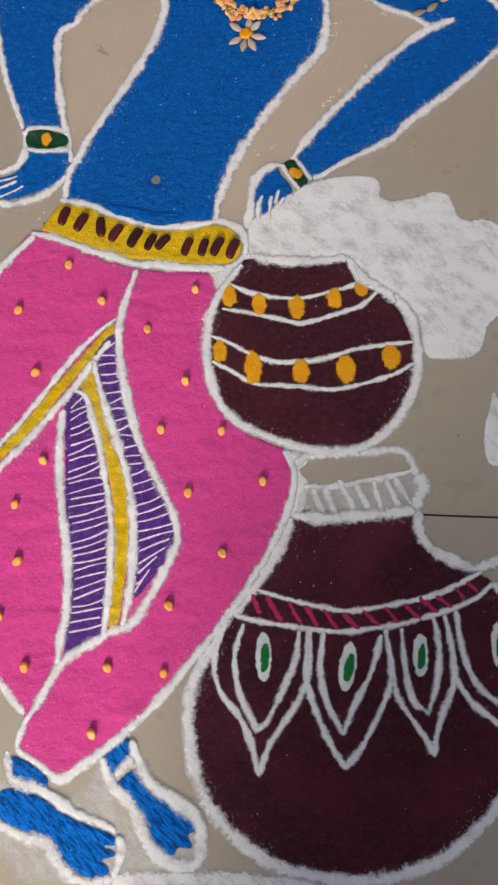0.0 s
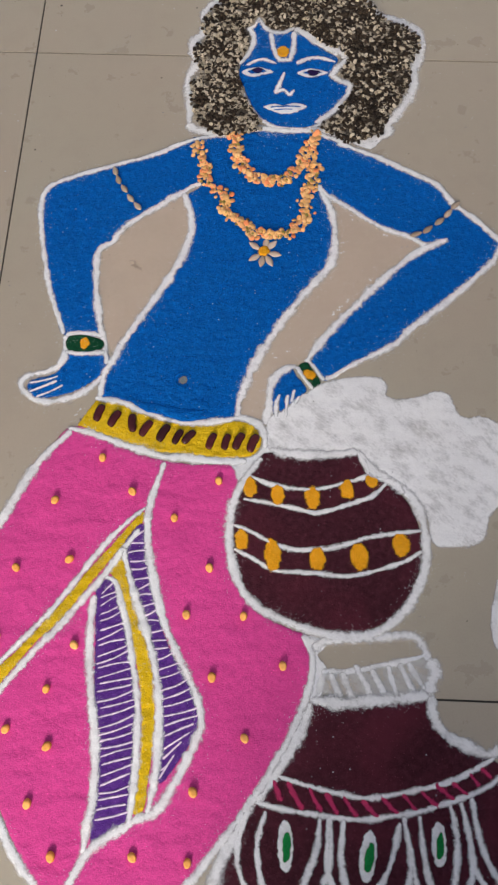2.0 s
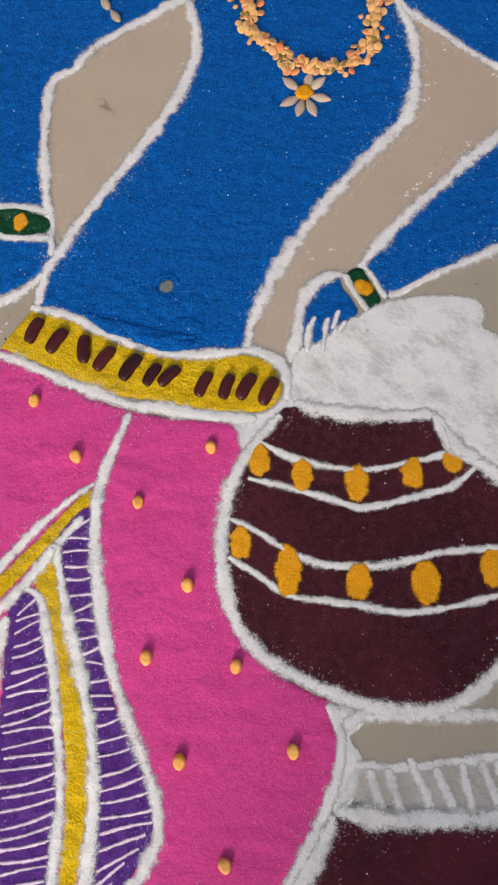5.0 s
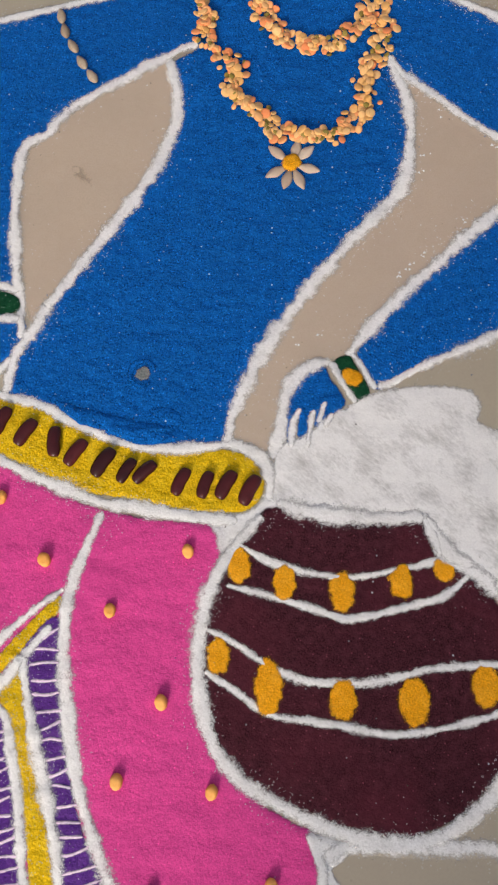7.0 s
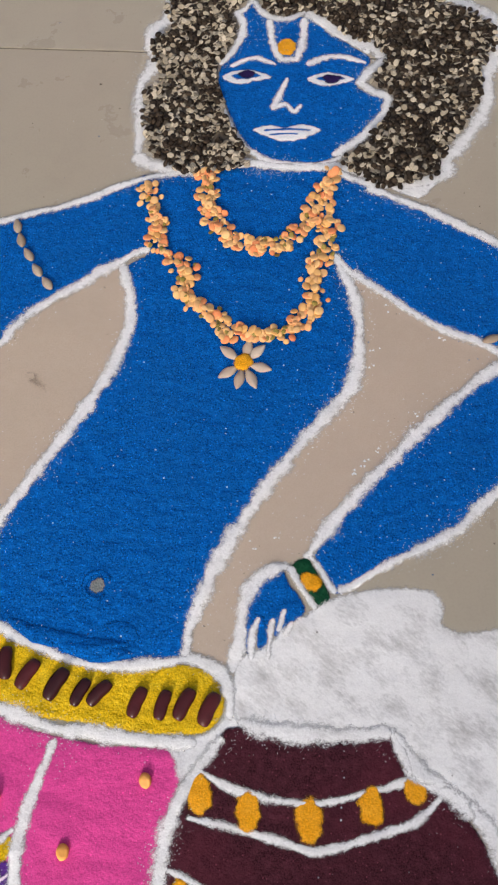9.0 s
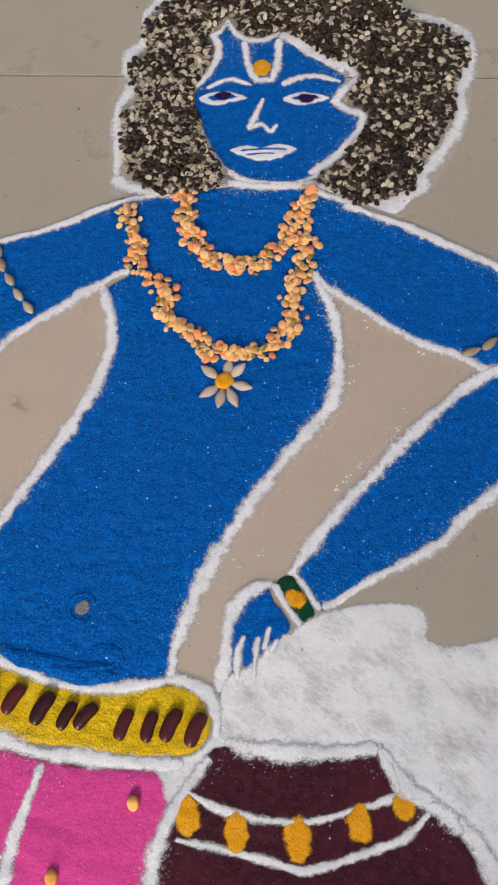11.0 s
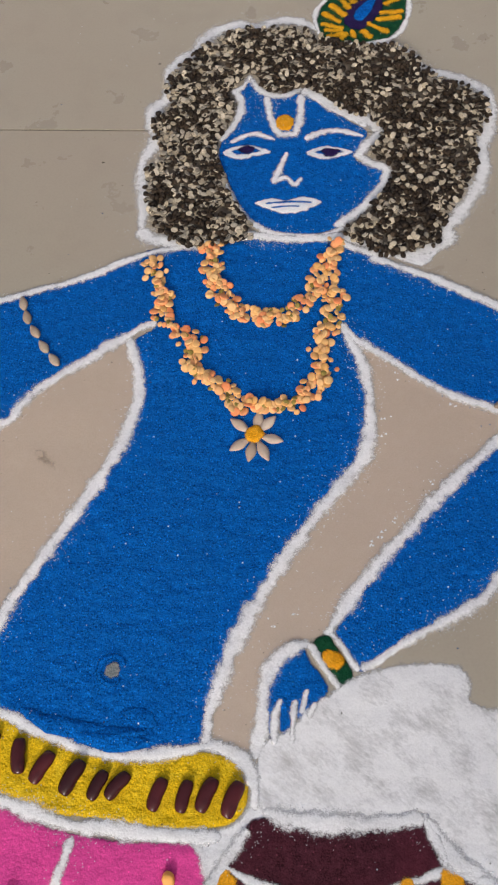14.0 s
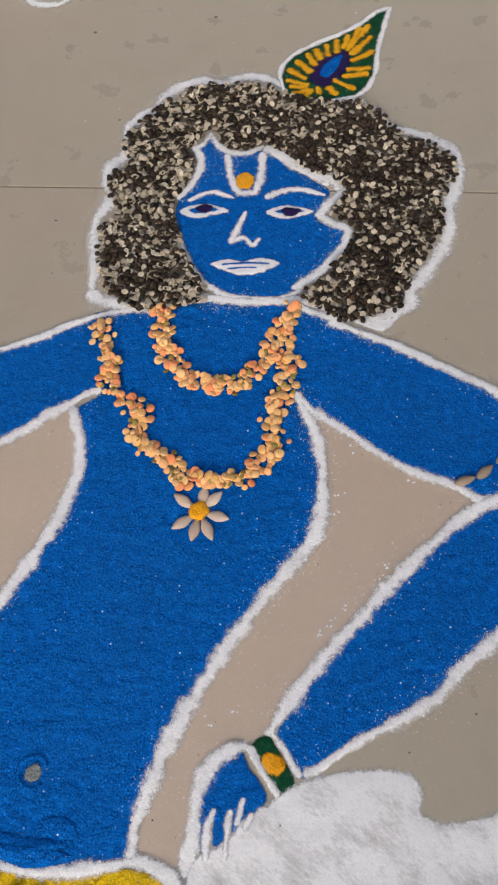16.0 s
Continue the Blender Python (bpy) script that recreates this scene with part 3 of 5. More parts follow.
# white outlines
W = 5.2
stroke("outline", [(-0.09, 50.77), (-1.48, 50.68), (-3.22, 50.41), (-4.95, 50.02), (-6.66, 49.54), (-8.35, 48.89), (-10, 47.96), (-11.66, 47.24), (-13.32, 46.7), (-14.44, 46.27), (-16.49, 45.57), (-18.52, 44.69), (-19.9, 43.89), (-20.52, 42.62), (-20.31, 39.86), (-19.53, 36.31), (-18.71, 33.17), (-17.83, 30.96), (-16.9, 28.69)], 4.6, WHITE, figure)
stroke("outline", [(-0.09, 50.77), (2, 50.69), (4.08, 50.79), (5.12, 50.32), (6.83, 49.66), (6.85, 49.38), (8.46, 48.72), (10.36, 47.93), (12.21, 46.96), (14.01, 45.99), (15.7, 45.03), (17.09, 43.06), (18.81, 41.58), (20.25, 40.12), (21.24, 39.08), (21.24, 39.08), (20.31, 37.18), (18.97, 35.71), (17.66, 34.42), (15.6, 32.52), (12.59, 29.96), (11.62, 28.83), (9.59, 27.62), (8.16, 26.86), (6.75, 25.92), (5.58, 25.2)], W, WHITE, figure)
stroke("outline", [(-5.94, 44.56), (-6.85, 44.16), (-7.63, 43.57), (-8.72, 42.78), (-9.94, 41.82), (-11.16, 40.94), (-12.34, 39.92), (-13.17, 38.89), (-13.68, 38.02), (-14.56, 37.46), (-14.85, 36.33), (-14.53, 33.01), (-13.88, 29.7), (-13.33, 27.83), (-12.95, 25.98)], W, WHITE, figure)
stroke("outline", [(-7.65, 43.72), (-6.89, 41.86), (-6.62, 40.37), (-6.62, 39.1), (-6.93, 37.68), (-7.42, 36.28), (-8.13, 34.74), (-8.94, 33.24), (-9.64, 31.93), (-10.38, 30.65), (-11.33, 28.94), (-11.91, 27.87), (-11.85, 28.03), (-12.42, 26.53), (-13.09, 25.04), (-13.2, 22.98)], 6.2, WHITE, figure)
stroke("outline", [(4.78, 44.68), (5.43, 43.15), (6.01, 41.85), (6.28, 40.21), (6.35, 38.79), (6.22, 37.4), (5.85, 36.2), (5.04, 35.02), (4.0, 33.69), (2.98, 32.24), (1.97, 30.81), (1.09, 29.27), (0.25, 27.78), (-0.58, 26.03), (-1.13, 24.35), (-1.52, 23.12), (-1.68, 21.54)], 6.8, WHITE, figure)
stroke("outline", [(4.78, 44.68), (5.76, 43.53), (7.05, 42.72), (8.62, 41.59), (10.16, 40.56), (11.69, 39.87), (13.21, 39.33), (14.61, 38.6), (16.4, 39.12)], 4.4, WHITE, figure)
stroke("outline", [(16.5, 39.24), (14.96, 38.55), (13.39, 37.63), (12.1, 36.43), (11.14, 35.58), (10.2, 34.58), (9.26, 33.59), (8.34, 32.46), (7.13, 31.16), (5.37, 28.95), (4.38, 27.46), (3.9, 26.74)], 6.0, WHITE, figure)
stroke("outline", [(-16.8, 28.69), (-15.11, 28.85), (-13.48, 28.74)], 4.2, WHITE, figure)
stroke("outline", [(-16.7, 27.08), (-14.89, 26.98), (-13.21, 27.14)], 4.2, WHITE, figure)
stroke("outline", [(-16.8, 28.69), (-16.62, 27.19), (-16.99, 25.86), (-18.06, 25.2), (-19.54, 24.79), (-20.07, 24.1), (-19.62, 23.29), (-18.57, 22.61), (-17.22, 22.5), (-15.76, 22.9), (-14.42, 23.66), (-13.43, 24.67), (-12.72, 25.63)], 5.4, WHITE, figure)
stroke("finger_line", [(-19.35, 24.12), (-17.95, 24.42), (-16.95, 24.82)], 1.8, WHITE, figure)
stroke("finger_line", [(-19.24, 23.3), (-17.98, 23.9), (-16.99, 24.4)], 1.8, WHITE, figure)
stroke("finger_line", [(-18.6, 22.86), (-17.53, 23.35), (-16.46, 24)], 1.8, WHITE, figure)
stroke("outline", [(3.17, 26.43), (2.28, 26.12), (1.37, 25.31), (0.97, 24.15), (0.89, 22.81), (0.69, 20.98)], 6.0, WHITE, figure)
stroke("finger_line", [(1.84, 23.77), (1.56, 23.09), (1.53, 21.65)], 3.0, WHITE, figure)
stroke("finger_line", [(2.53, 23.79), (2.41, 23.12), (2.31, 21.68)], 3.0, WHITE, figure)
stroke("finger_line", [(3.04, 24.27), (2.89, 23.67), (2.76, 23.08)], 2.4, WHITE, figure)
stroke("finger_line", [(3.49, 23.69), (3.28, 23.36), (3.07, 22.93)], 2.4, WHITE, figure)
stroke("outline", [(-13.67, 22.96), (-11.21, 22.56), (-9.71, 21.91), (-8.25, 21.44), (-6.83, 21.07), (-5.44, 20.94), (-4.09, 21.07), (-2.74, 21.27), (-1.53, 21.52), (-0.7, 21.32)], 4.4, WHITE, figure)
stroke("outline", [(-15.61, 20.15), (-14.09, 19.95), (-10.61, 18.8), (-8.92, 18.37), (-7.53, 17.98), (-5.92, 17.95), (-4.32, 17.82), (-2.47, 17.75), (-0.64, 17.82)], 5.6, WHITE, figure)
stroke("outline", [(-15.22, 19.97), (-17.68, 17.06), (-19.51, 13.32), (-20.94, 9.75), (-21.76, 5.45), (-21.51, 1.24), (-20.37, -2.37), (-18.86, -5.83), (-16.67, -10.24), (-13.38, -14.05), (-12.86, -14.45)], 6.4, WHITE, figure)
stroke("outline", [(4.43, 4.09), (4.82, 2.08), (4.3, -0.42), (3.17, -3.06), (1.81, -5.59), (0.17, -8.06), (-1.86, -10.66), (-3.69, -12.95), (-5.44, -14.78), (-7.26, -16.45), (-8.59, -17.43), (-10.09, -18.46), (-11.76, -17.57), (-13.33, -16.71)], 5.4, WHITE, figure)
stroke("outline", [(-13.29, -16.75), (-12.9, -15.18), (-11.91, -13.42), (-10.85, -11.34), (-9.85, -10.33), (-8.55, -9.6), (-7.25, -8.79), (-6.11, -8.29), (-5.05, -6.64), (-3.65, -3.81), (-3.24, -2.07), (-3.85, -0.11), (-5.5, 2.82), (-6.8, 5.65), (-7.57, 8.21), (-8.18, 10.74), (-8.36, 12.97), (-8.05, 15.08), (-7.34, 17.59)], 5.8, WHITE, figure)
stroke("drape_line", [(-11.98, 6.69), (-12.06, 4.69), (-11.82, 1.43), (-11.42, -0.96), (-11.01, -2.93), (-10.7, -5.26), (-10.65, -7.75), (-10.85, -9.54), (-10.99, -11.53)], 6.0, WHITE, figure)
stroke("drape_line", [(-11.52, 8.06), (-10.5, 7.76), (-9.89, 6.23), (-9.15, 3.98), (-8.45, 1.16), (-7.9, -2.02), (-7.79, -5.14), (-7.9, -8.4), (-8.0, -9.2)], 4.8, WHITE, figure)
stroke("drape_line", [(-10.13, 10.4), (-9.38, 8.14), (-8.36, 5.46), (-7.27, 2.74), (-6.6, 0.02), (-6.32, -2.35), (-6.29, -5.08), (-6.5, -7.4), (-6.75, -8.5)], 5.8, WHITE, figure)
stroke("drape_line", [(-8.62, 13.66), (-9.97, 12.4), (-11.22, 11.05), (-12.6, 9.1), (-13.9, 7.15), (-15.2, 5.3), (-16.38, 3.9), (-19.7, 0.2), (-21.11, -1.3)], 4.1, WHITE, figure)
stroke("drape_line", [(-8.91, 11.91), (-10.04, 10.32), (-11.29, 8.32), (-12.48, 6.76), (-14.31, 4.32), (-16.15, 2.24), (-19.37, -2.01), (-20.46, -3.24)], 4.6, WHITE, figure)
stroke("outline", [(-13.89, -16.81), (-13.5, -18.44), (-12.54, -18.96), (-11, -19.38), (-9.02, -20.56), (-7.17, -21.17), (-6.16, -21.68)], 5.6, SMEAR, figure)
stroke("outline", [(-14.12, -21.38), (-12.32, -22.17), (-10.8, -22.44), (-10.09, -23.37), (-9.07, -24.42), (-7.56, -24.79), (-6.18, -24.49)], 6.4, SMEAR, figure)
stroke("outline", [(-6.12, -21.81), (-5.8, -22.56), (-5.95, -23.59), (-6.26, -24.49)], 5.0, SMEAR, figure)
stroke("outline", [(-7.56, -16.96), (-6.68, -18.7), (-5.23, -20.04), (-4.37, -21.73), (-3.33, -22.99), (-2.04, -23.55), (-0.8, -23.22), (-0.58, -21.84), (-0.87, -20.67), (-2.42, -19.49), (-3.97, -18.65), (-4.97, -17.27), (-5.6, -15.8)], 7.5, SMEAR, figure)
stroke("outline", [(-6.57, -18.13), (-5.79, -17.38), (-5.37, -16.93)], 5.0, SMEAR, figure)
stroke("ground_line", [(-6.9, -24.72), (-2.43, -24.35), (1.97, -24.24), (7.08, -24.21)], 9.0, SMEAR, figure)

# ridges pushed up in the blue above the belt, dust at the belt's end, a smudge on the bare tile
for pts in ([(-9.54, 22.67), (-7.78, 22.09), (-6.09, 21.88), (-4.18, 22.11)], [(-8.03, 21.84), (-6.04, 21.46), (-3.86, 21.59)], [(-5.78, 22.9), (-4.65, 22.67), (-3.97, 22.22)], [(-10.71, 22.95), (-9.48, 22.29), (-8, 21.66)]):
    ridge("powder_ridge", pts, 9, BLUE, figure)
fill("belt_dust", [(-2.75, 17.93), (-1.44, 18.03), (-0.2, 18.35), (0.4, 19.2), (0.48, 20.2), (-0.3, 21.3), (0.38, 21.28), (0.88, 20.36), (1.26, 19.3), (1.94, 18.84), (0.91, 18.22), (0.07, 17.32), (-0.67, 16.66), (-1.36, 16), (-1.85, 17.2)], WHITE, figure, "white powder strewn at the belt's end", h=0.5, soft=5)

stroke("outline", [(-1.86, 21.61), (-0.9, 21.5), (0.1, 21.05), (0.62, 20.1), (0.72, 18.9)], 5.5, WHITE, figure)

# extra brightness of the bare tile between the arms and the body, painted as a film
fill("tile_brightening", [(-7.6, 43.2), (-9.9, 41.4), (-12.3, 39.5), (-13.9, 37.6), (-14.5, 36.3), (-14.2, 33), (-13.4, 29.7), (-12.6, 27.2), (-11.6, 28.6), (-9.3, 33.2), (-7.7, 36.3), (-7, 39.1), (-7, 41.8)], BRIGHT_FILM, figure, "pale film painted to brighten the bare tile", h=0.04, soft=3, step=4, grow=3.0)
fill("tile_brightening", [(5.2, 43.6), (7, 42.4), (8.6, 41.2), (11.7, 39.5), (14.2, 38.4), (12, 36.6), (9.2, 33.9), (7, 31.4), (5.2, 29), (3.9, 27), (2.2, 26.4), (1, 25.2), (0.6, 23), (0.3, 21.4), (-1.2, 21.8), (-0.9, 24.3), (0.5, 27.7), (2.2, 30.7), (4.2, 33.6), (6.1, 36.1), (6.7, 38.8), (6.4, 41.8)], BRIGHT_FILM, figure, "pale film painted to brighten the bare tile", h=0.04, soft=3, step=4, grow=3.0)

# wrist bands
fill("wrist_band", [(-16.53, 28.48), (-15.09, 28.69), (-13.58, 28.3), (-13.45, 27.56), (-14.92, 27.19), (-16.4, 27.36)], GREEN, figure, "green powder wrist band with yellow middle", step=1.2)
blob("wrist_band_gem", (-15.05, 27.94), (8.5, 11.5), 0, ORANGE, figure, "yellow powder dot", h=0.8)
fill("wrist_band", [(3.12, 26.2), (4.0, 26.85), (4.66, 25.97), (5.27, 24.94), (4.68, 24.3), (3.95, 25.2)], GREEN, figure, "green powder wrist band with yellow middle", step=1.2, soft=2.2, grow=0.6)
blob("wrist_band_gem", (4.25, 25.65), (11.5, 9), -35, ORANGE, figure, "yellow powder dot", h=0.6, wobble=1.8, soft=4.0)
stroke("outline", [(3.12, 26.37), (3.83, 25.28), (4.58, 24.32)], 3.2, WHITE, figure)
stroke("outline", [(4.09, 27.08), (4.8, 26.14), (5.47, 25.11)], 3.2, WHITE, figure)

# face lines
F = dict(h=0.5)
stroke("hairline", [(-3.13, 58.65), (-2.36, 59.72), (-1.82, 61.21), (-1.88, 62.42), (-2.28, 63.13), (-2.28, 63.13), (-1.68, 63.66), (-1.29, 64.5), (-1.29, 64.5), (-0.64, 63.36), (0.21, 62.81), (1.33, 62.83), (2.19, 63.51), (2.19, 63.51), (2.96, 62.8), (3.95, 61.81), (5.21, 61.03), (6.59, 59.99)], 4.8, WHITE, figure)
stroke("hairline", [(6.74, 59.89), (7.53, 59.71), (6.81, 58.84), (5.98, 57.52), (5.98, 57.52), (6.75, 56.84), (7.73, 56.41), (7.45, 55.11), (6.57, 53.7), (5.57, 52.61), (4.38, 51.7)], 5.4, WHITE, figure)
stroke("hairline", [(2.3, 63.45), (3.6, 62.5), (5.2, 61.4), (6.8, 60.4), (7.5, 59.7)], 8, WHITE, figure)
stroke("chin_line", [(-2.6, 55.28), (-1.73, 53.32), (-0.81, 52.02), (0.53, 51.22), (2.22, 50.94), (3.87, 51.07), (5.02, 51.72)], 4.0, WHITE, figure)
stroke("eyebrow", [(-2.36, 58.47), (-1.58, 59.06), (-0.65, 59.27), (0.61, 58.77)], 3.2, WHITE, figure, **F)
stroke("eyebrow", [(2.47, 58.8), (3.73, 59.5), (4.88, 59.62), (6.39, 59.12)], 3.8, WHITE, figure, **F)
fill("eye_white", [(-2.93, 57.66), (-1.91, 58.29), (-0.8, 58.31), (0.46, 57.77), (-0.72, 57.24), (-1.91, 57.03)], WHITE, figure, h=0.6, edge=1.2, step=0.9, grow=0)
fill("eye_white", [(2.52, 57.68), (3.56, 58.31), (4.7, 58.23), (5.77, 57.74), (4.58, 57.21), (3.53, 57.1)], WHITE, figure, h=0.6, edge=1.2, step=0.9, grow=0)
fill("eye_blue", [(-2.4, 57.71), (-1.71, 58.01), (-0.81, 58.03), (-0.19, 57.76), (-0.88, 57.47), (-1.72, 57.35)], BLUE, figure, h=0.6, edge=0.8, step=0.8, grow=0)
fill("eye_blue", [(3.09, 57.69), (3.71, 58.03), (4.63, 57.95), (5.13, 57.73), (4.43, 57.44), (3.66, 57.38)], BLUE, figure, h=0.6, edge=0.8, step=0.8, grow=0)
blob("iris", (-1.27, 57.88), (11, 7.6), 0, INDIGO, figure, h=0.5)
blob("iris", (4.18, 57.71), (12.5, 7.8), 0, INDIGO, figure, h=0.5)
stroke("nose", [(1.38, 57.75), (0.96, 56.4), (0.58, 55.22), (0.58, 55.22), (1.36, 55.59), (1.91, 55.03), (2.4, 55.62)], 3.6, WHITE, figure, **F)
fill("lips", [(-0.65, 53.48), (0.52, 53.98), (1.39, 53.79), (2.4, 54.11), (3.72, 53.67), (2.63, 52.83), (1.46, 52.59), (0.42, 52.9)], WHITE, figure, h=0.7, edge=1.4, step=1.0, grow=0)
stroke("mouth_line", [(0.11, 53.41), (1.4, 53.57), (3.04, 53.57)], 1.3, BLUE, figure)
stroke("mouth_line", [(0.47, 53.12), (1.42, 53.23), (2.31, 53.21)], 1.0, BLUE, figure)
stroke("forehead_mark", [(-0.07, 62.65), (0.28, 60.5), (0.87, 59.25), (0.87, 59.25), (1.87, 59.27), (1.87, 59.27), (2.17, 60.68), (2.22, 62.89)], 5.0, WHITE, figure, **F)
blob("forehead_dot", (1.17, 60.27), (12, 14.5), 0, ORANGE, figure, "orange powder dot", h=1.2)
stroke("outline", [(-7.56, 51.3), (-7.6, 52.78), (-7.62, 54.19), (-7.97, 55.6), (-8.05, 56.9), (-7.6, 57.95), (-7.3, 58.95), (-7.75, 60.2), (-7.6, 61.5), (-6.9, 62.44), (-6.72, 63.48), (-6.87, 64.75), (-6.39, 65.97), (-5.25, 66.96), (-4.46, 68.5), (-3.43, 69.4), (-2.18, 69.75), (-0.86, 69.4), (0.04, 70.0), (1.3, 70.2), (2.59, 69.9), (3.5, 69.0)], 8, WHITE, figure)
stroke("outline", [(7.6, 68.1), (8.56, 67.8), (9.8, 66.8), (10.3, 65.6), (11.08, 65.19), (12.5, 64.7), (13.85, 63.9), (14.6, 63.1), (14.85, 61.6), (14.4, 59.7), (13.9, 58.4), (13.95, 56.8), (13.5, 55.1), (12.6, 53.6), (11.9, 52.6), (11.3, 51.87), (11.4, 50.9), (10.4, 50.2), (8.5, 49.6)], 8, WHITE, figure)
stroke("outline", [(-7.65, 51.6), (-7.3, 50.95), (-6.4, 50.55), (-5.07, 50.25), (-3.05, 50.15)], 8, WHITE, figure)
stroke("neck_line", [(-1.2, 51.1), (0.4, 50.85), (2.2, 50.75), (4.2, 50.95), (5.6, 50.75), (6.8, 50.1), (7.9, 49.5)], 5.5, WHITE, figure)
fill("hair_corner", [(7.4, 50.0), (8.6, 49.9), (10.0, 50.5), (10.9, 51.0), (10.8, 50.2), (10.3, 49.5), (9.7, 48.95), (8.6, 49.25)], SMEAR, figure, h=0.4, soft=3)
blob("navel", (-6.37, 24.78), (7.5, 8.5), 0, ASH, figure, "grey pinch of ash as navel", h=0.8)
stroke("navel_ring", [tuple(np.array((-6.37, 24.78)) + 0.62 * np.array((math.cos(k), 1.1 * math.sin(k)))) for k in np.linspace(0.3, 5.6, 10)], 2.6, BLUE, figure)

# feather on the hair
feather = thing("rangoli_feather", "green and yellow peacock feather drawn in powder on the tiles", "rangoli")
fill("vane", [(3.57, 68.26), (3.22, 70.54), (3.97, 72.13), (5.55, 73.41), (7.15, 74.4), (8.78, 75.65), (9.95, 76.92), (10.87, 77.56), (10.24, 75.28), (9.78, 72.83), (9.5, 70.48), (8.7, 68.76), (7.16, 68.08), (4.85, 67.99)], GREEN, feather, "green powder vane", step=1.6)
stroke("rim", [(3.61, 68.15), (3.1, 70.53), (3.88, 72.31), (5.54, 73.65), (7.15, 74.64), (8.79, 75.9), (9.95, 77.18), (10.96, 77.69), (10.96, 77.69), (10.4, 75.28), (9.94, 72.83), (9.66, 70.36), (8.78, 68.6), (7.16, 67.85), (5.05, 67.77)], 3.6, WHITE, feather)
fill("eye_ring", [(5.21, 69.86), (5.57, 71.49), (6.76, 72.57), (7.71, 72.82), (7.95, 71.63), (7.16, 70), (6.19, 69.19)], INDIGO, feather, "dark purple powder ring", h=0.6, step=1.2)
fill("eye_spot", [(5.79, 70.33), (6.17, 71.5), (7.08, 72.33), (7.55, 72.34), (7.24, 71.15), (6.57, 69.99)], BLUE, feather, "blue powder spot", h=0.6, step=1.0, grow=0)
BARB = [(3.48, 69.84), (5.22, 69.29), (3.6, 71.01), (5.01, 69.86), (4.17, 71.9), (5.39, 70.44), (4.96, 72.68), (5.66, 71.14), (5.55, 73.16), (5.97, 71.73), (6.27, 73.65), (6.48, 72.09), (7.07, 74.15), (7.04, 72.45), (7.88, 74.65), (7.47, 72.94), (8.78, 75.52), (7.71, 72.7), (9.4, 75.78), (8.04, 73.42), (9.58, 74.53), (7.95, 72.34), (9.71, 72.95), (7.95, 71.75), (9.51, 71.06), (7.63, 70.92), (9.31, 70.59), (7.35, 70.17), (8.39, 68.87), (6.77, 69.88), (7.16, 68.3), (6.38, 69.19), (6, 68.29), (5.68, 69.18), (4.85, 68.16), (5.42, 68.95), (3.87, 68.43), (5.3, 68.84), (3.66, 69.16), (5.14, 69.18)]
for p, q in zip(BARB[::2], BARB[1::2]):
    stroke("barb", [p, ((p[0] + q[0]) / 2, (p[1] + q[1]) / 2 - 0.06), q], 4.3, YELLOW_O, feather, ragged=0.4)

# ---- upper pot with its heap of butter ----
pot = thing("rangoli_pot", "round maroon pot with orange dots drawn in powder on the tiles", "rangoli", "drawn pots")
fill("pot_body", [(0.77, 18.58), (3.47, 18.45), (6, 18.4), (8.25, 18.93), (8.78, 17.43), (10.21, 16.6), (11.67, 15.55), (12.72, 13.85), (13.18, 11.93), (13.06, 9.8), (12.38, 7.89), (11.23, 6.19), (9.55, 5.02), (7.56, 4.37), (5.14, 4.65), (2.69, 5.38), (0.63, 6.33), (-0.67, 7.95), (-1.43, 10.12), (-1.74, 12.25), (-1.52, 14.43), (-0.85, 16.21), (0.05, 17.58)], MAROON, pot, "maroon powder belly", h=1.4)
stroke("pot_outline", [(0.53, 18.22), (-0.81, 16.3), (-1.71, 14.08), (-1.89, 11.82), (-1.53, 9.61), (-0.73, 7.62), (0.64, 6.17), (2.7, 5.21), (5.14, 4.48), (7.56, 4.21), (9.96, 4.83), (11.95, 6.55), (13.15, 8.88), (13.55, 11.09), (13.34, 13.57), (12.55, 15.27), (11.13, 16.36), (9.45, 17.01), (8.6, 18.31), (8.25, 19.19)], 6.2, WHITE, pot)
for pts in ([(-0.67, 16.75), (1.04, 16.01), (3.15, 15.65), (5.23, 15.72), (7.71, 16.42), (9.95, 17.2)], [(-0.9, 14.67), (1.53, 14.32), (3.62, 13.96), (5.04, 13.71), (6.93, 14.29), (9.4, 15.25), (10.63, 16.48)], [(-1.55, 12.52), (-0.03, 11.97), (2.07, 10.97), (4.14, 10.71), (6.59, 11.05), (9.04, 11.87), (11.09, 12.28), (13.34, 12.58)], [(-1.45, 10.63), (0.06, 9.92), (1.74, 9.05), (4.6, 8.95), (7.46, 8.8), (9.89, 9.39), (11.92, 10.14), (13.22, 10.95)]):
    stroke("band_line", pts, 3.2, WHITE, pot)
DOT = [((-0.41, 15.66), 13, 19), ((1.87, 15.08), 13, 17), ((4.63, 14.95), 15, 20), ((7.39, 15.75), 13, 17), ((9.38, 16.52), 13, 13), ((-0.87, 11.38), 13, 17), ((1.61, 10.23), 15, 26), ((5.06, 10.06), 15, 19), ((8.33, 10.35), 17, 23), ((11.63, 11.4), 16, 20)]
for at, w, h in DOT:
    blob("dot", at, (w * 0.9, h * 1.0), 4, ORANGE, pot, "orange powder dot", h=0.8, wobble=1.6, soft=4.6)

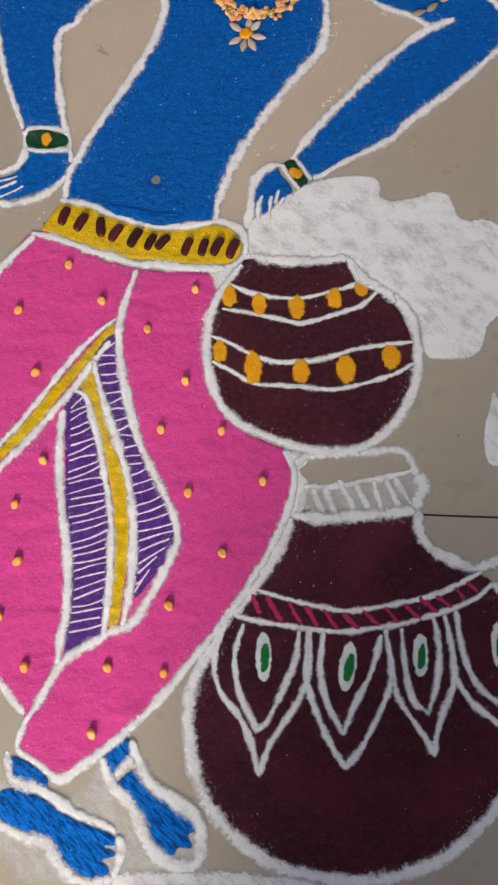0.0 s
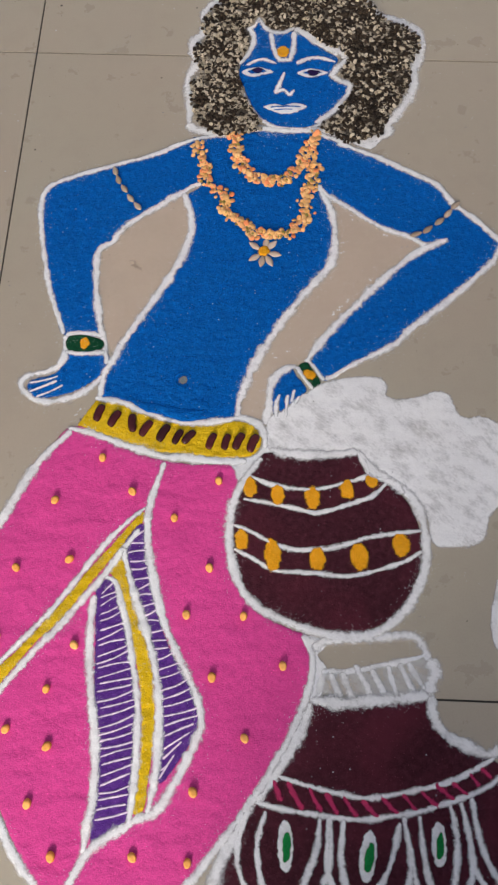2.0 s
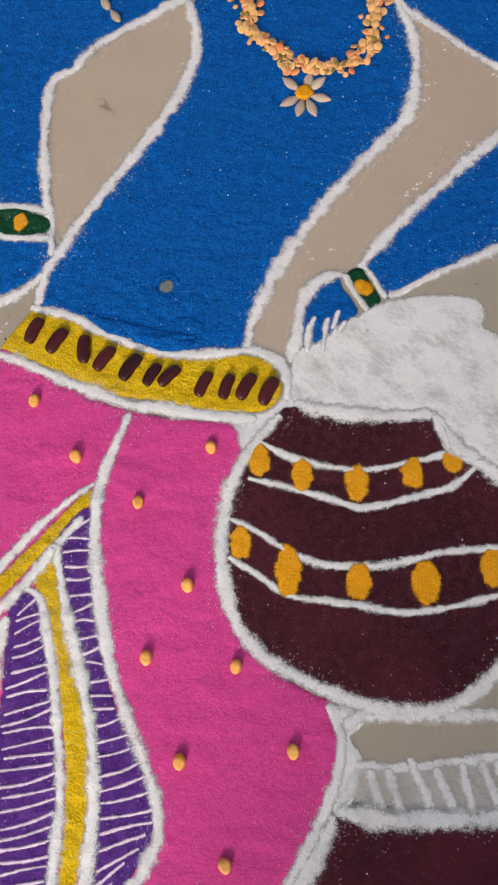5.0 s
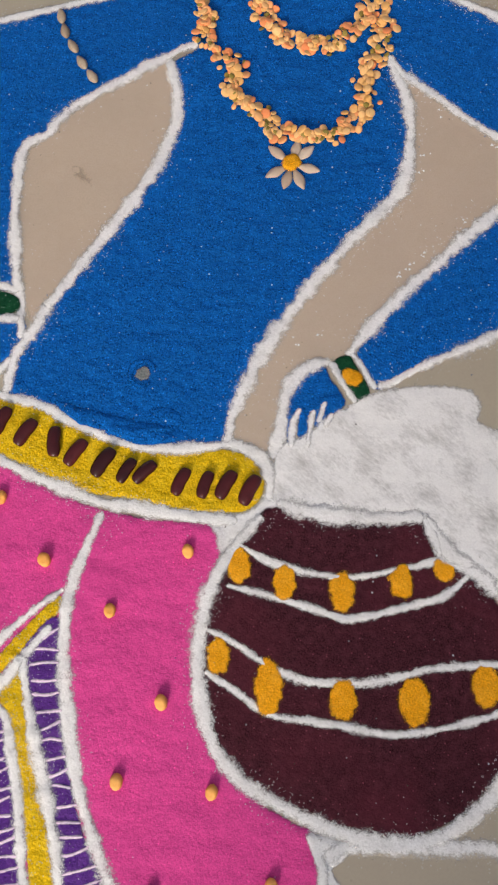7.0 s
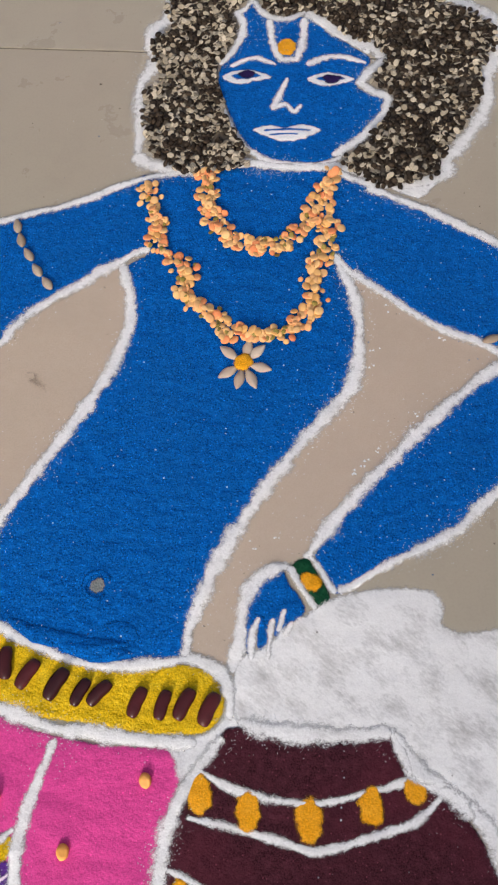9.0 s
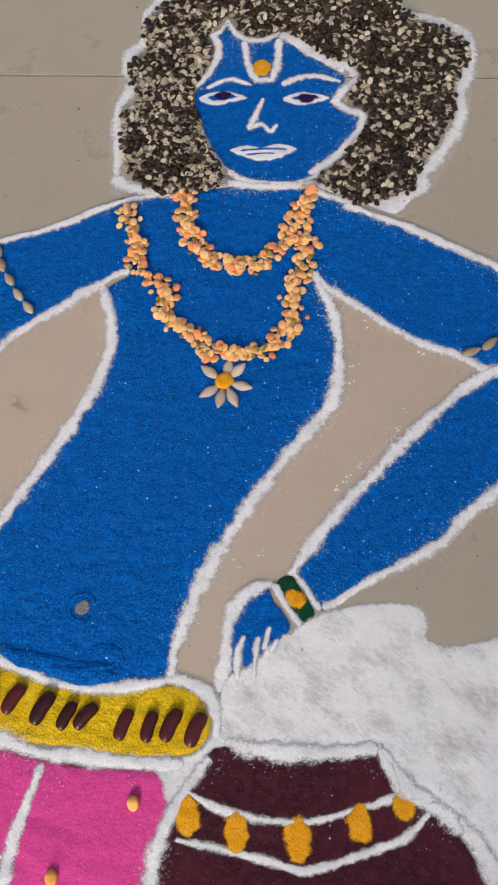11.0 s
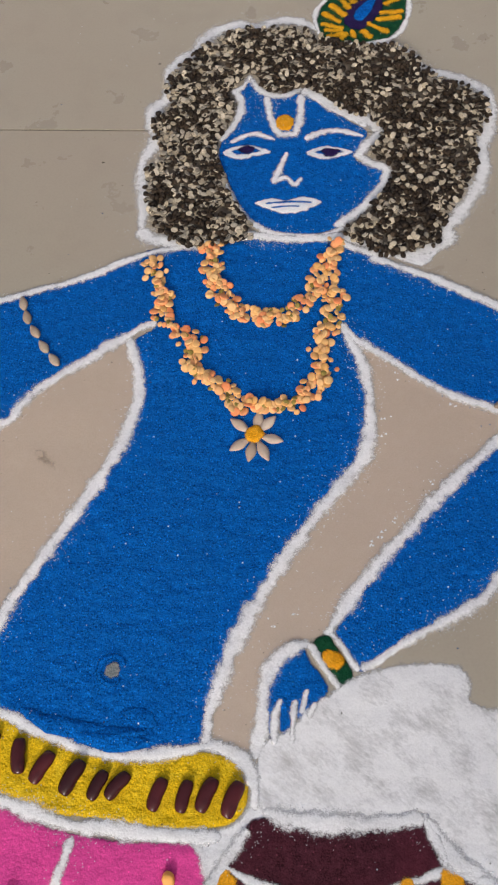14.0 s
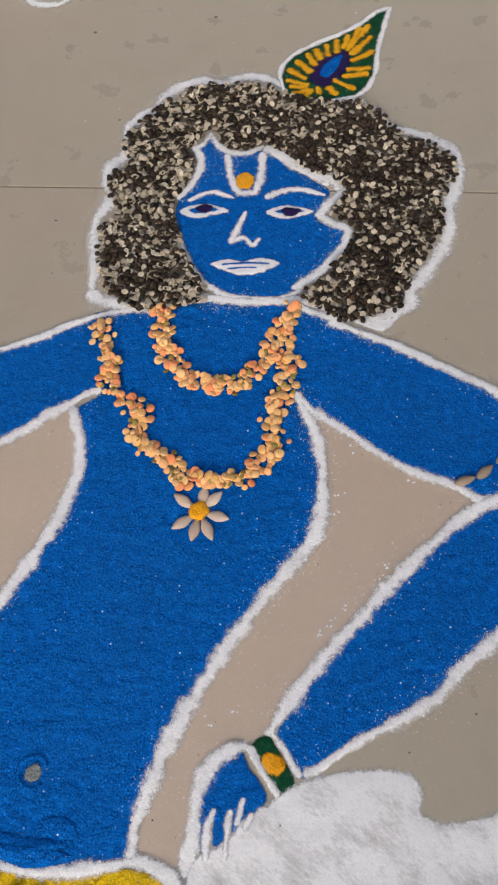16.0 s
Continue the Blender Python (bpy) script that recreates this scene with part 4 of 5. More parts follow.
butter = thing("rangoli_butter", "cloud of butter in smeared white powder on the tiles", "rangoli")
fill("butter", [(0.68, 20.68), (0.93, 21.76), (2.31, 22.54), (3, 23.41), (4.09, 24.09), (5.36, 24.97), (7.85, 25.63), (10.05, 25.67), (10.75, 25.1), (10.85, 24.5), (10.7, 24.05), (11.5, 23.75), (13.0, 23.95), (14.25, 24.4), (15.3, 24.55), (16.05, 24.1), (16.35, 23.2), (16.8, 22.45), (17.5, 22.25), (18.4, 22.45), (19.5, 22.1), (20.93, 20.7), (21.63, 18.65), (21.18, 16.33), (19.9, 15.05), (18.68, 13.87), (18.12, 12.05), (16.51, 11.34), (14.11, 11.51), (13.73, 13.46), (13.01, 14.99), (11.53, 15.63), (10.65, 16.54), (9.43, 17.18), (8.61, 18.13), (8.22, 18.74), (6.36, 18.48), (4.29, 18.37), (2.21, 18.51), (1.15, 18.76), (0.69, 19.62)], SMEAR, butter, "smeared white powder", h=0.8, edge=11, rough=0.35, wrinkle=0.32, soft=5)
stroke("butter_rim", [(1.14, 18.95), (2.2, 18.65), (4.29, 18.54), (6.36, 18.64), (8.31, 18.91)], 6, WHITE, butter)
stroke("butter_rim", [(8.39, 19.04), (8.87, 18.24), (9.59, 17.33), (10.81, 16.64), (11.97, 15.51)], 6, WHITE, butter)
petal = thing("rangoli_petal", "white petal drawn in smeared powder on the tiles", "rangoli")
fill("petal_bed", [(18.96, 9.15), (18.96, 9.15), (19.67, 7.75), (20.48, 6.11), (20.49, 4.63), (19.17, 3.6), (18.48, 3.91), (18.23, 5.92)], SMEAR, petal, h=1.0, edge=3, soft=3)
swirl = thing("rangoli_border", "white looped border line of powder on the tiles", "rangoli")
stroke("border_loop", [(-16.7, 79.37), (-15.85, 78.29), (-14.73, 78.09), (-13.76, 78.22), (-12.96, 79.23)], 6, WHITE, swirl)

# ---- lower pot ----
urn = thing("rangoli_pot", "large maroon pot with white petal pattern drawn in powder", "rangoli", "drawn pots")
fill("pot_body", [(0.84, -7.28), (-0.4, -9.78), (-1.44, -12.05), (-1.68, -14.61), (-1.24, -17.11), (-0.43, -19.01), (1.08, -20.93), (3.18, -22.49), (5.67, -23.39), (8.53, -23.77), (11.45, -23.53), (14.36, -22.58), (16.63, -20.98), (18.48, -19.03), (19.74, -16.53), (20.44, -13.29), (20.25, -9.65), (19.51, -6.31), (18.54, -4.45), (17.27, -3.81), (15.53, -3.22), (14.28, -2.23), (13.58, -1.16), (13.1, 0), (9.64, -0.45), (5.09, -0.47), (3.87, -3.04), (2.51, -5.34)], MAROON, urn, "maroon powder belly", h=1.4, step=3)
stroke("pot_outline", [(0.61, -7.48), (-0.59, -9.79), (-1.64, -11.91), (-1.83, -14.62), (-1.44, -16.94), (-0.62, -19.02), (0.97, -21.01), (3.07, -22.59), (5.6, -23.5), (8.54, -23.87), (11.52, -23.66), (14.43, -22.71), (16.7, -21.11), (18.63, -19.1), (19.93, -16.59), (20.66, -13.28), (20.44, -9.45), (19.67, -6.12), (18.62, -4.45)], 7.5, WHITE, urn)
stroke("neck_line", [(4.75, -0.5), (3.7, -3.1), (2.35, -5.4), (0.75, -7.5)], 7.5, WHITE, urn)
stroke("shoulder_line", [(13.49, 0.42), (13.66, -1.16), (14.44, -2.3), (15.92, -3.09), (17.54, -3.57), (19.1, -2.96), (20.97, -2.62)], 7.0, SMEAR, urn)
stroke("band_line", [(2.08, -5.51), (4.29, -6.11), (6.63, -6.58), (8.96, -6.79), (12.04, -6.2), (14.75, -5.48), (17.07, -4.28), (18.32, -3.46)], 3.4, WHITE, urn)
stroke("band_line", [(0.52, -7.25), (2.41, -7.7), (5.13, -8.01), (8.22, -8.22), (10.52, -7.89), (12.82, -7.42), (15.51, -6.52), (17.45, -5.64), (18.69, -4.52)], 3.6, WHITE, urn)
HATCH = [(2.05, -5.7), (2.78, -7.31), (3.12, -5.92), (4.27, -7.78), (4.68, -6.24), (5.59, -7.87), (5.86, -6.5), (6.75, -7.98), (7.1, -6.71), (8.1, -8.07), (8.38, -6.89), (9.64, -8.16), (9.73, -6.6), (10.98, -7.8), (11.27, -6.39), (12.36, -7.59), (12.51, -6.15), (13.82, -7.23), (13.59, -5.68), (14.98, -6.73), (14.67, -5.41), (15.9, -6.31), (16.02, -4.82), (16.75, -5.74), (16.88, -4.48), (17.68, -5.17)]
for p, q in zip(HATCH[::2], HATCH[1::2]):
    stroke("hatch", [p, ((p[0] + q[0]) / 2 - 0.05, (p[1] + q[1]) / 2), q], 3.4, ROSE, urn, ragged=0.4)
for pts in ([(0.54, -7.67), (-0.27, -10.15), (0.15, -12.35), (1.52, -13.93), (2.34, -15.52), (3.02, -17.48), (3.02, -17.48), (3.85, -15.45), (5.29, -13.22), (6.14, -11.17), (6.17, -8.08)], [(1.64, -7.89), (1.12, -10.09), (1.44, -12.29), (2.27, -13.9), (2.77, -14.82), (2.77, -14.82), (3.5, -14.21), (4.35, -12.35), (5.23, -10.28), (5.44, -8.22)],
            [(6.09, -8.08), (6.03, -11.36), (6.82, -13.7), (8, -15.98), (8.77, -16.95), (8.77, -16.95), (9.87, -15.55), (11.34, -12.6), (11.77, -10.74), (11.29, -7.86)], [(7.14, -8.22), (6.94, -10.95), (7.56, -13.12), (8.58, -14.81), (8.58, -14.81), (9.26, -13.05), (10.37, -10.81), (11.06, -8.25)],
            [(11.37, -7.86), (11.85, -10.74), (12.32, -12.55), (13.61, -14.31), (14.62, -15.8), (14.62, -15.8), (14.96, -13.89), (15.99, -10.75), (15.36, -6.75)], [(12.44, -7.74), (12.68, -10.34), (13.23, -12.51), (14.25, -13.27), (14.25, -13.27), (14.78, -11.35), (14.97, -9.13), (14.59, -6.89)],
            [(16.13, -6.45), (16.53, -9.06), (17.46, -11.24), (18.95, -12.48), (19.63, -12.67)], [(15.99, -10.75), (17.07, -12.42), (18.93, -13.79), (19.79, -14.04)]):
    stroke("petal_line", pts, 4.0, WHITE, urn)
for at, size, turn in (((3.08, -10.08), (10.5, 33), 2), ((8.8, -10.5), (11.5, 33), -6), ((13.71, -9.55), (10.5, 29), 0), ((19.02, -8.58), (10.5, 31), 0)):
    blob("petal_eye", at, size, turn, WHITE, urn, "white powder oval", h=0.7)
    blob("petal_pupil", (at[0] + 0.08, at[1] - 0.05), (size[0] * 0.58, size[1] * 0.6), turn - 4, EMERALD, urn, "green powder oval", h=0.6)

# ring-shaped rest between the pots
ring = thing("rangoli_ring", "pot rest outlined in white powder over bare tile", "rangoli")
fill("ring_corner", [(3.94, 4.23), (5.16, 4.12), (5.89, 3.66), (5.19, 2.82), (5.82, 1.91), (5.58, 0.3), (4.98, -0.63), (4.57, -0.13), (4.82, 2.08), (4.29, 3.47)], WHITE, ring, h=1.4)
stroke("ring_line", [(4.78, 3.21), (5.76, 3.89), (7.96, 4.18), (10.37, 4.36), (12.28, 4.47), (13.09, 3.81), (13.49, 2.61)], 6.5, WHITE, ring)
stroke("ring_line", [(13.41, 2.89), (13.89, 1.95), (13.49, 0.61), (13.65, 0.22)], 10, WHITE, ring)
stroke("ring_line", [(5.47, 1.7), (7.62, 1.74), (9.6, 2.18), (11.98, 2.72), (13.37, 3.21)], 4.0, SMEAR, ring)
stroke("ring_line", [(4.73, -0.41), (7.27, -0.5), (10.03, -0.16), (13.38, 0.29)], 7.5, WHITE, ring)
BAR = [(6.13, 1.6), (6.93, -0.2), (6.96, 1.7), (7.8, -0.25), (7.93, 2.3), (9.24, -0.1), (9.18, 2.0), (10.26, 0.0), (10.4, 2.3), (10.98, 0.15), (11.25, 2.5), (12.28, 0.3), (11.9, 2.6), (13.1, 0.6)]
fill("ring_film", [(5.6, 1.6), (7.62, 1.74), (9.6, 2.18), (11.98, 2.72), (13.3, 3.1), (13.5, 0.6), (10.03, 0.0), (7.27, -0.4), (5.2, -0.3)], DUST, ring, "thin film of white dust", h=0.05, soft=3, step=3)
for p, q in zip(BAR[::2], BAR[1::2]):
    stroke("ring_bar", [p, ((p[0] + q[0]) / 2, (p[1] + q[1]) / 2), q], 4.4, SMEAR, ring)

smudge = thing("floor_smudge", "brown smudge of dirt on the bare tile", "stain")
fill("smudge_bed", [(-11.95, 36.19), (-11.49, 36.3), (-10.82, 35.63), (-10.64, 35.19), (-11.16, 35.35), (-11.71, 35.61)], SOIL, smudge, h=0.05, soft=6, step=1.5)

# ---- beans, pulses and seeds laid on the powder ----
def bean_mesh():
    """A kidney bean on its side: a fat bent capsule, 17 mm long."""
    bm = bmesh.new()
    rows, sides = [], 12
    for k in range(19):
        b = math.pi * (0.02 + 0.96 * k / 18)
        r = math.sin(b) ** 0.45
        x, y = -math.cos(b) * 7.7, 0.6 * math.sin(b) - 0.35
        notch = 1 - 0.13 * math.exp(-((x / 2.6) ** 2))
        rows.append([bm.verts.new((x / 1000, (y + 3.7 * r * math.cos(q) * (notch if math.cos(q) < 0 else 1)) / 1000, (2.6 + 2.6 * r * math.sin(q)) / 1000)) for q in (2 * math.pi * i / sides for i in range(sides))])
    for a, b in zip(rows, rows[1:]):
        for i in range(sides):
            bm.faces.new((a[i], b[i], b[(i + 1) % sides], a[(i + 1) % sides]))
    bm.faces.new(rows[0])
    bm.faces.new(rows[-1][::-1])
    bmesh.ops.recalc_face_normals(bm, faces=bm.faces[:])
    mesh = bpy.data.meshes.new("kidney_bean")
    bm.to_mesh(mesh)
    bm.free()
    mesh.materials.append(BEAN)
    for p in mesh.polygons:
        p.use_smooth = True
    return mesh


beans = bean_mesh()
for (x, y), turn, size in zip([(-13.14, 21.57), (-11.82, 21.11), (-10.26, 20.77), (-9.09, 20.32), (-7.65, 19.97), (-6.44, 19.68), (-5.56, 19.72), (-3.67, 19.41), (-2.46, 19.38), (-1.45, 19.49), (-0.3, 19.36)], (72, 62, 96, 60, 62, 64, 50, 70, 76, 66, 68), (1.0, 1.02, 1.02, 1.02, 1.08, 0.9, 0.93, 0.96, 0.92, 1.02, 1.06)):
    b = link("kidney_bean", beans, None, "", )
    b.matrix_world = at_cm(x, y, turn, random.uniform(-12, 12), 0, 1.3) @ Matrix.Scale(size, 4)
    tagged(b, "glossy dark red kidney bean lying on the yellow powder belt", "bean", "beans on the belt")

dal = lens("split_chickpea", 0.0072, 0.0058, 0.0044, 0.3, sides=14, rings=4, blunt=0.7)
for v in dal.vertices:    # flat split side and an uneven skin
    v.co.z = min(v.co.z, 0.0037 + 0.12 * v.co.x)
    v.co *= 1 + 0.09 * lump(v.co.x, v.co.y + v.co.z, 420, 3)
dal.materials.append(CHANA)
for x, y in [(-12.42, 17.67), (-15.93, 14), (-9.74, 14.91), (-2.91, 16.08), (-6.28, 12.85), (-18.25, 8.51), (-14.2, 9.32), (-3.21, 9.04), (-19.03, 3.21), (-4.79, 5.38), (-0.43, 5.46), (-13.08, 2.88), (-2.66, 0.92), (2.59, 1.94), (-14.83, -0.35), (-17.46, -3.25), (-14.31, -4.3), (-0.05, -3.24), (-15.24, -8.11), (-3.58, -6.94), (-13.15, -11.41), (-7.54, -11.21), (-3.66, -11.42), (-8.22, -15.5)]:
    b = link("split_chickpea", dal)
    b.matrix_world = at_cm(x, y, random.uniform(40, 140), random.uniform(-14, 14), random.uniform(-10, 10)) @ Matrix.Scale(random.uniform(0.92, 1.08), 4)
    tagged(b, "orange split chickpea lying on the pink powder trousers", "pulse", "pulses on the trousers")

seed = lens("melon_seed", 0.0155, 0.0064, 0.0024, 0.4, 0.62, sides=22, rings=3)
plump = lens("plump_seed", 0.0155, 0.0072, 0.0034, 0.4, 0.3, sides=22, rings=3)
plump.materials.append(HUSK)
seed.materials.append(MELON)
pendant = thing("seed_pendant", "star of melon seeds round an orange powder dot", "pendant")
hub = (0.05, 37.45)
for tip in [(0.29, 38.82), (1.13, 38.53), (1.58, 37.08), (0.83, 35.93), (-0.22, 35.85), (-1.25, 36.45), (-1.29, 38.31)]:
    d = np.array(tip) - hub
    s = link("seed", seed, pendant)
    mid = np.array(hub) + d * 0.6
    s.matrix_world = at_cm(mid[0], mid[1], math.degrees(math.atan2(d[1], d[0])), 0, -6) @ Matrix.Diagonal((np.linalg.norm(d) / 1.75, 0.95, 1, 1))
blob("pendant_dot", hub, (10.5, 10.5), 0, ORANGE, pendant, "orange powder dot", h=4.2, wobble=0.9)


def armlet(points, length):
    band = thing("seed_armlet", "armlet of melon seeds laid end to end on blue powder", "armlet", "seed armlets")
    p = np.array(points)
    way = np.gradient(p, axis=0)
    for (x, y), d in zip(p, way):
        s = link("seed", plump, band)
        s.matrix_world = at_cm(x, y, math.degrees(math.atan2(d[1], d[0])) + random.uniform(-8, 8), random.uniform(-8, 8)) @ Matrix.Diagonal((length / 15.5, 0.74, 0.9, 1))


armlet([(-14.05, 45.68), (-13.7, 44.72), (-13.08, 43.72), (-12.39, 42.73), (-11.67, 41.88)], 10.6)
armlet([(17.29, 42.88), (16.58, 41.94), (15.77, 41.07), (14.67, 40.2), (13.63, 39.63)], 12.0)

lentils = [lens("split_lentil", 0.0052 * k, 0.0046 * k, 0.0011 * k, 0.35, sides=12, rings=3, blunt=0.35) for k in (0.68, 0.9, 1.12)]
for m in lentils:
    m.materials.append(MASOOR)
lentils += [m.copy() for m in lentils] + [lentils[0].copy()]
for m in lentils[3:6]:
    m.materials[0] = MASOOR_PALE
lentils[6].materials[0] = MOONG


def necklace(points, width, count, label):
    """A string of split lentils heaped along a line; width in mm."""
    chain = thing("lentil_necklace", label, "necklace", "lentil necklaces")
    line = bend(points, 0.001, False)
    way = np.gradient(line, axis=0)
    way /= np.linalg.norm(way, axis=1)[:, None]
    rng = random.Random(count)
    for k in range(count):
        i = min(len(line) - 1, int((k + rng.random()) / count * len(line)))
        off = max(-1, min(1, rng.gauss(0, 0.5))) * width / 2000 * (1 + 0.35 * lump(line[i][0], line[i][1], 120))
        x, y = line[i][0] - way[i][1] * off, line[i][1] + way[i][0] * off
        s = link("lentil", lentils[rng.randrange(6) if rng.random() < 0.93 else 6], chain)
        s.matrix_world = pose(x, y, ground(x, y) + 0.0002 + 0.0030 * rng.random() * (1 - 0.6 * abs(off) / (width / 2000)), rng.uniform(-26, 26), rng.uniform(-26, 26), rng.uniform(0, 360))


necklace([(-3.13, 50.22), (-2.87, 48.35), (-2.39, 46.82), (-1.47, 45.53), (-0.15, 44.91), (0.95, 44.88), (2.16, 45.65), (3.23, 46.61), (3.87, 48.16), (4.35, 49.62), (4.55, 50.55)], 13, 225, "short necklace of orange split lentils laid on blue powder")
necklace([(-6.65, 48.91), (-6.15, 47.47), (-5.63, 46.26), (-5.73, 45.14), (-4.82, 43.96), (-3.73, 43.04), (-3.73, 41.72), (-2.94, 40.73), (-1.74, 40.2), (-0.75, 39.16), (0.43, 39.34), (1.61, 39.32), (2.54, 39.67), (3.33, 40.46), (3.95, 41.65), (3.53, 43), (4, 44.43), (4.37, 45.72), (4.42, 47.03)], 12.5, 350, "long necklace of orange split lentils laid on blue powder")

# hair of split black gram
HAIR = bend([(-3.25, 50.34), (-4.4, 50.19), (-5.76, 50.81), (-6.71, 51.83), (-7.36, 54.06), (-7.36, 56.08), (-6.44, 57.25), (-7.16, 58.9), (-7.57, 60.31), (-6.1, 61.63), (-6.8, 63.06), (-6.53, 64.32), (-5.45, 65.94), (-4.05, 67.5), (-2.21, 68.87), (-0.26, 69.23), (1.71, 68.91), (3.69, 68.04), (5.63, 67.39), (7.92, 67.37), (9.44, 67), (10.52, 65.2), (11.59, 63.96), (12.68, 63.67), (14.08, 62.68), (14.61, 61.89), (14.3, 60.42), (13.45, 59.21), (13.41, 57.22), (12.7, 55.41), (11.71, 53.65), (11.02, 52.16), (10.84, 50.73), (9.46, 50.21), (7.99, 49.45), (6.52, 50.29), (5.13, 51.3), (4.5, 52.2), (1.64, 55.6), (-0.57, 52.49), (-1.1, 50.6)], 0.003, True)
FACE = bend([(-1.29, 64.5), (-0.56, 63.15), (0.22, 62.65), (1.99, 62.99), (3.11, 62.7), (4.25, 61.61), (5.36, 60.84), (6.81, 60.13), (7.17, 59.18), (6.29, 57.75), (6.82, 56.8), (7.73, 56.41), (7.45, 55.2), (6.9, 54.09), (5.9, 52.78), (4.85, 51.84), (3.87, 51.27), (2.22, 50.9), (0.54, 51.1), (-0.79, 51.85), (-1.76, 53.62), (-2.47, 55.42), (-3.08, 57.33), (-3.13, 58.65), (-2.23, 59.92), (-1.92, 61.46), (-2.32, 63.13), (-1.72, 63.65)], 0.003, True)
skin = lens("black_gram", 0.0050, 0.0037, 0.0021, 0.3, sides=10, rings=2)
skin.materials.append(URAD_SKIN)
split = lens("black_gram_split", 0.0050, 0.0038, 0.0014, 0.75, cup=0.0003, sides=11, rings=4, blunt=0.7)
split.materials.append(URAD_SKIN)
split.materials.append(URAD_FACE)
for p in split.polygons:
    if p.normal.z > 0.6:
        p.material_index = 1
hair = thing("rangoli_hair", "curly hair of black and pale split gram scattered thickly", "rangoli")
fill("hair_dust", [(-3.1, 50.55), (-4.42, 50.31), (-5.68, 51.02), (-6.6, 52), (-7.15, 54.06), (-7.13, 55.95), (-6.22, 57.26), (-6.94, 58.91), (-7.26, 60.22), (-5.87, 61.64), (-6.49, 63.06), (-6.29, 64.21), (-5.22, 65.67), (-3.9, 67.17), (-2.1, 68.53), (-0.24, 68.89), (1.73, 68.57), (3.7, 67.7), (5.64, 67.07), (7.92, 67.04), (9.24, 66.68), (10.3, 64.98), (11.43, 63.65), (12.67, 63.36), (13.92, 62.38), (14.31, 61.69), (13.95, 60.41), (13.17, 59.2), (13.13, 57.21), (12.46, 55.49), (11.48, 53.73), (10.75, 52.16), (10.58, 50.92), (9.4, 50.49), (7.99, 49.77), (6.52, 50.61), (5.35, 51.48), (7.86, 54.86), (8.21, 56.65), (7.17, 58.01), (7.88, 59.67), (5.72, 61.34), (3.48, 62.81), (0.47, 63.53), (-1.3, 65.08), (-2.56, 63.75), (-2.15, 61.2), (-3.57, 58.73), (-2.47, 54.61), (-1.18, 51.64)], plain("chaff_dust", (0.17, 0.14, 0.11), 0.95, 500, 0.0004), hair, "grey-brown chaff under the gram", h=0.5, step=3)
rng = random.Random(11)
near, far_v, far_f, far_m = 0, [], [], []
lo, hi = HAIR.min(0), HAIR.max(0)
spots = np.array([(rng.uniform(lo[0], hi[0]), rng.uniform(lo[1], hi[1])) for _ in range(12000)])
spots = spots[(inside(spots, HAIR) | (edge_gap(spots, HAIR) < 0.0022)) & ~inside(spots, FACE)]
gap_face, gap_hair = edge_gap(spots, FACE), edge_gap(spots, HAIR)
base = {m: ([v.co.copy() for v in m.vertices], [tuple(p.vertices) for p in m.polygons], [p.material_index for p in m.polygons]) for m in (skin, split)}
for (x, y), g in zip(spots[:4700], gap_face):
    if g < (0.0034 if y > 0.597 or x > 0.045 else 0.0008):
        continue
    patch = lump(x, y, 45, 4) * 0.35 + (0.06 if x < 0.0 else -0.08)
    m = split if rng.random() < 0.45 + patch else skin
    k = rng.uniform(0.74, 1.02)
    place = pose(x, y, rng.uniform(0.0006, 0.0036), rng.uniform(-32, 32), rng.uniform(-32, 32), rng.uniform(0, 360)) @ Matrix.Scale(k, 4)
    if near < 300 and y < 0.575 and x < 0.0:
        s = link("gram", m, hair)
        s.matrix_world = place
        near += 1
        continue
    first = len(far_v)
    verts, faces, slots = base[m]
    far_v += [tuple(place @ v) for v in verts]
    far_f += [tuple(first + i for i in f) for f in faces]
    far_m += slots
mesh = bpy.data.meshes.new("gram_rest")
mesh.from_pydata(far_v, [], far_f)
mesh.polygons.foreach_set("material_index", far_m)
mesh.polygons.foreach_set("use_smooth", [True] * len(far_f))
heap = link("gram_rest", mesh, hair, "", URAD_SKIN, URAD_FACE)
tagged(heap, kind="stuff")

# stray grains of white powder on tiles and colour
grain = [(0, 0, 1), (1, 0, 0), (-0.5, 0.85, 0), (-0.5, -0.85, 0), (0, 0, -0.4)]
shell = [(0, 1, 2), (0, 2, 3), (0, 3, 1), (4, 2, 1), (4, 3, 2), (4, 1, 3)]
gv, gf = [], []
for k in range(2600):
    x, y = rng.uniform(-0.3, 0.32), rng.uniform(-0.28, 0.78)
    if lump(x, y, 9, 1) + 0.6 * lump(x, y, 33, 2) < 0.12:
        continue
    r, q, z = rng.uniform(0.00018, 0.0005) * (2.0 if rng.random() < 0.05 else 1), rng.uniform(0, 6.3), 0.0002
    first = len(gv)
    gv += [(x + r * (u * math.cos(q) - v * math.sin(q)), y + r * (u * math.sin(q) + v * math.cos(q)), z + r * 0.7 * w) for u, v, w in grain]
    gf += [tuple(first + i for i in f) for f in shell]
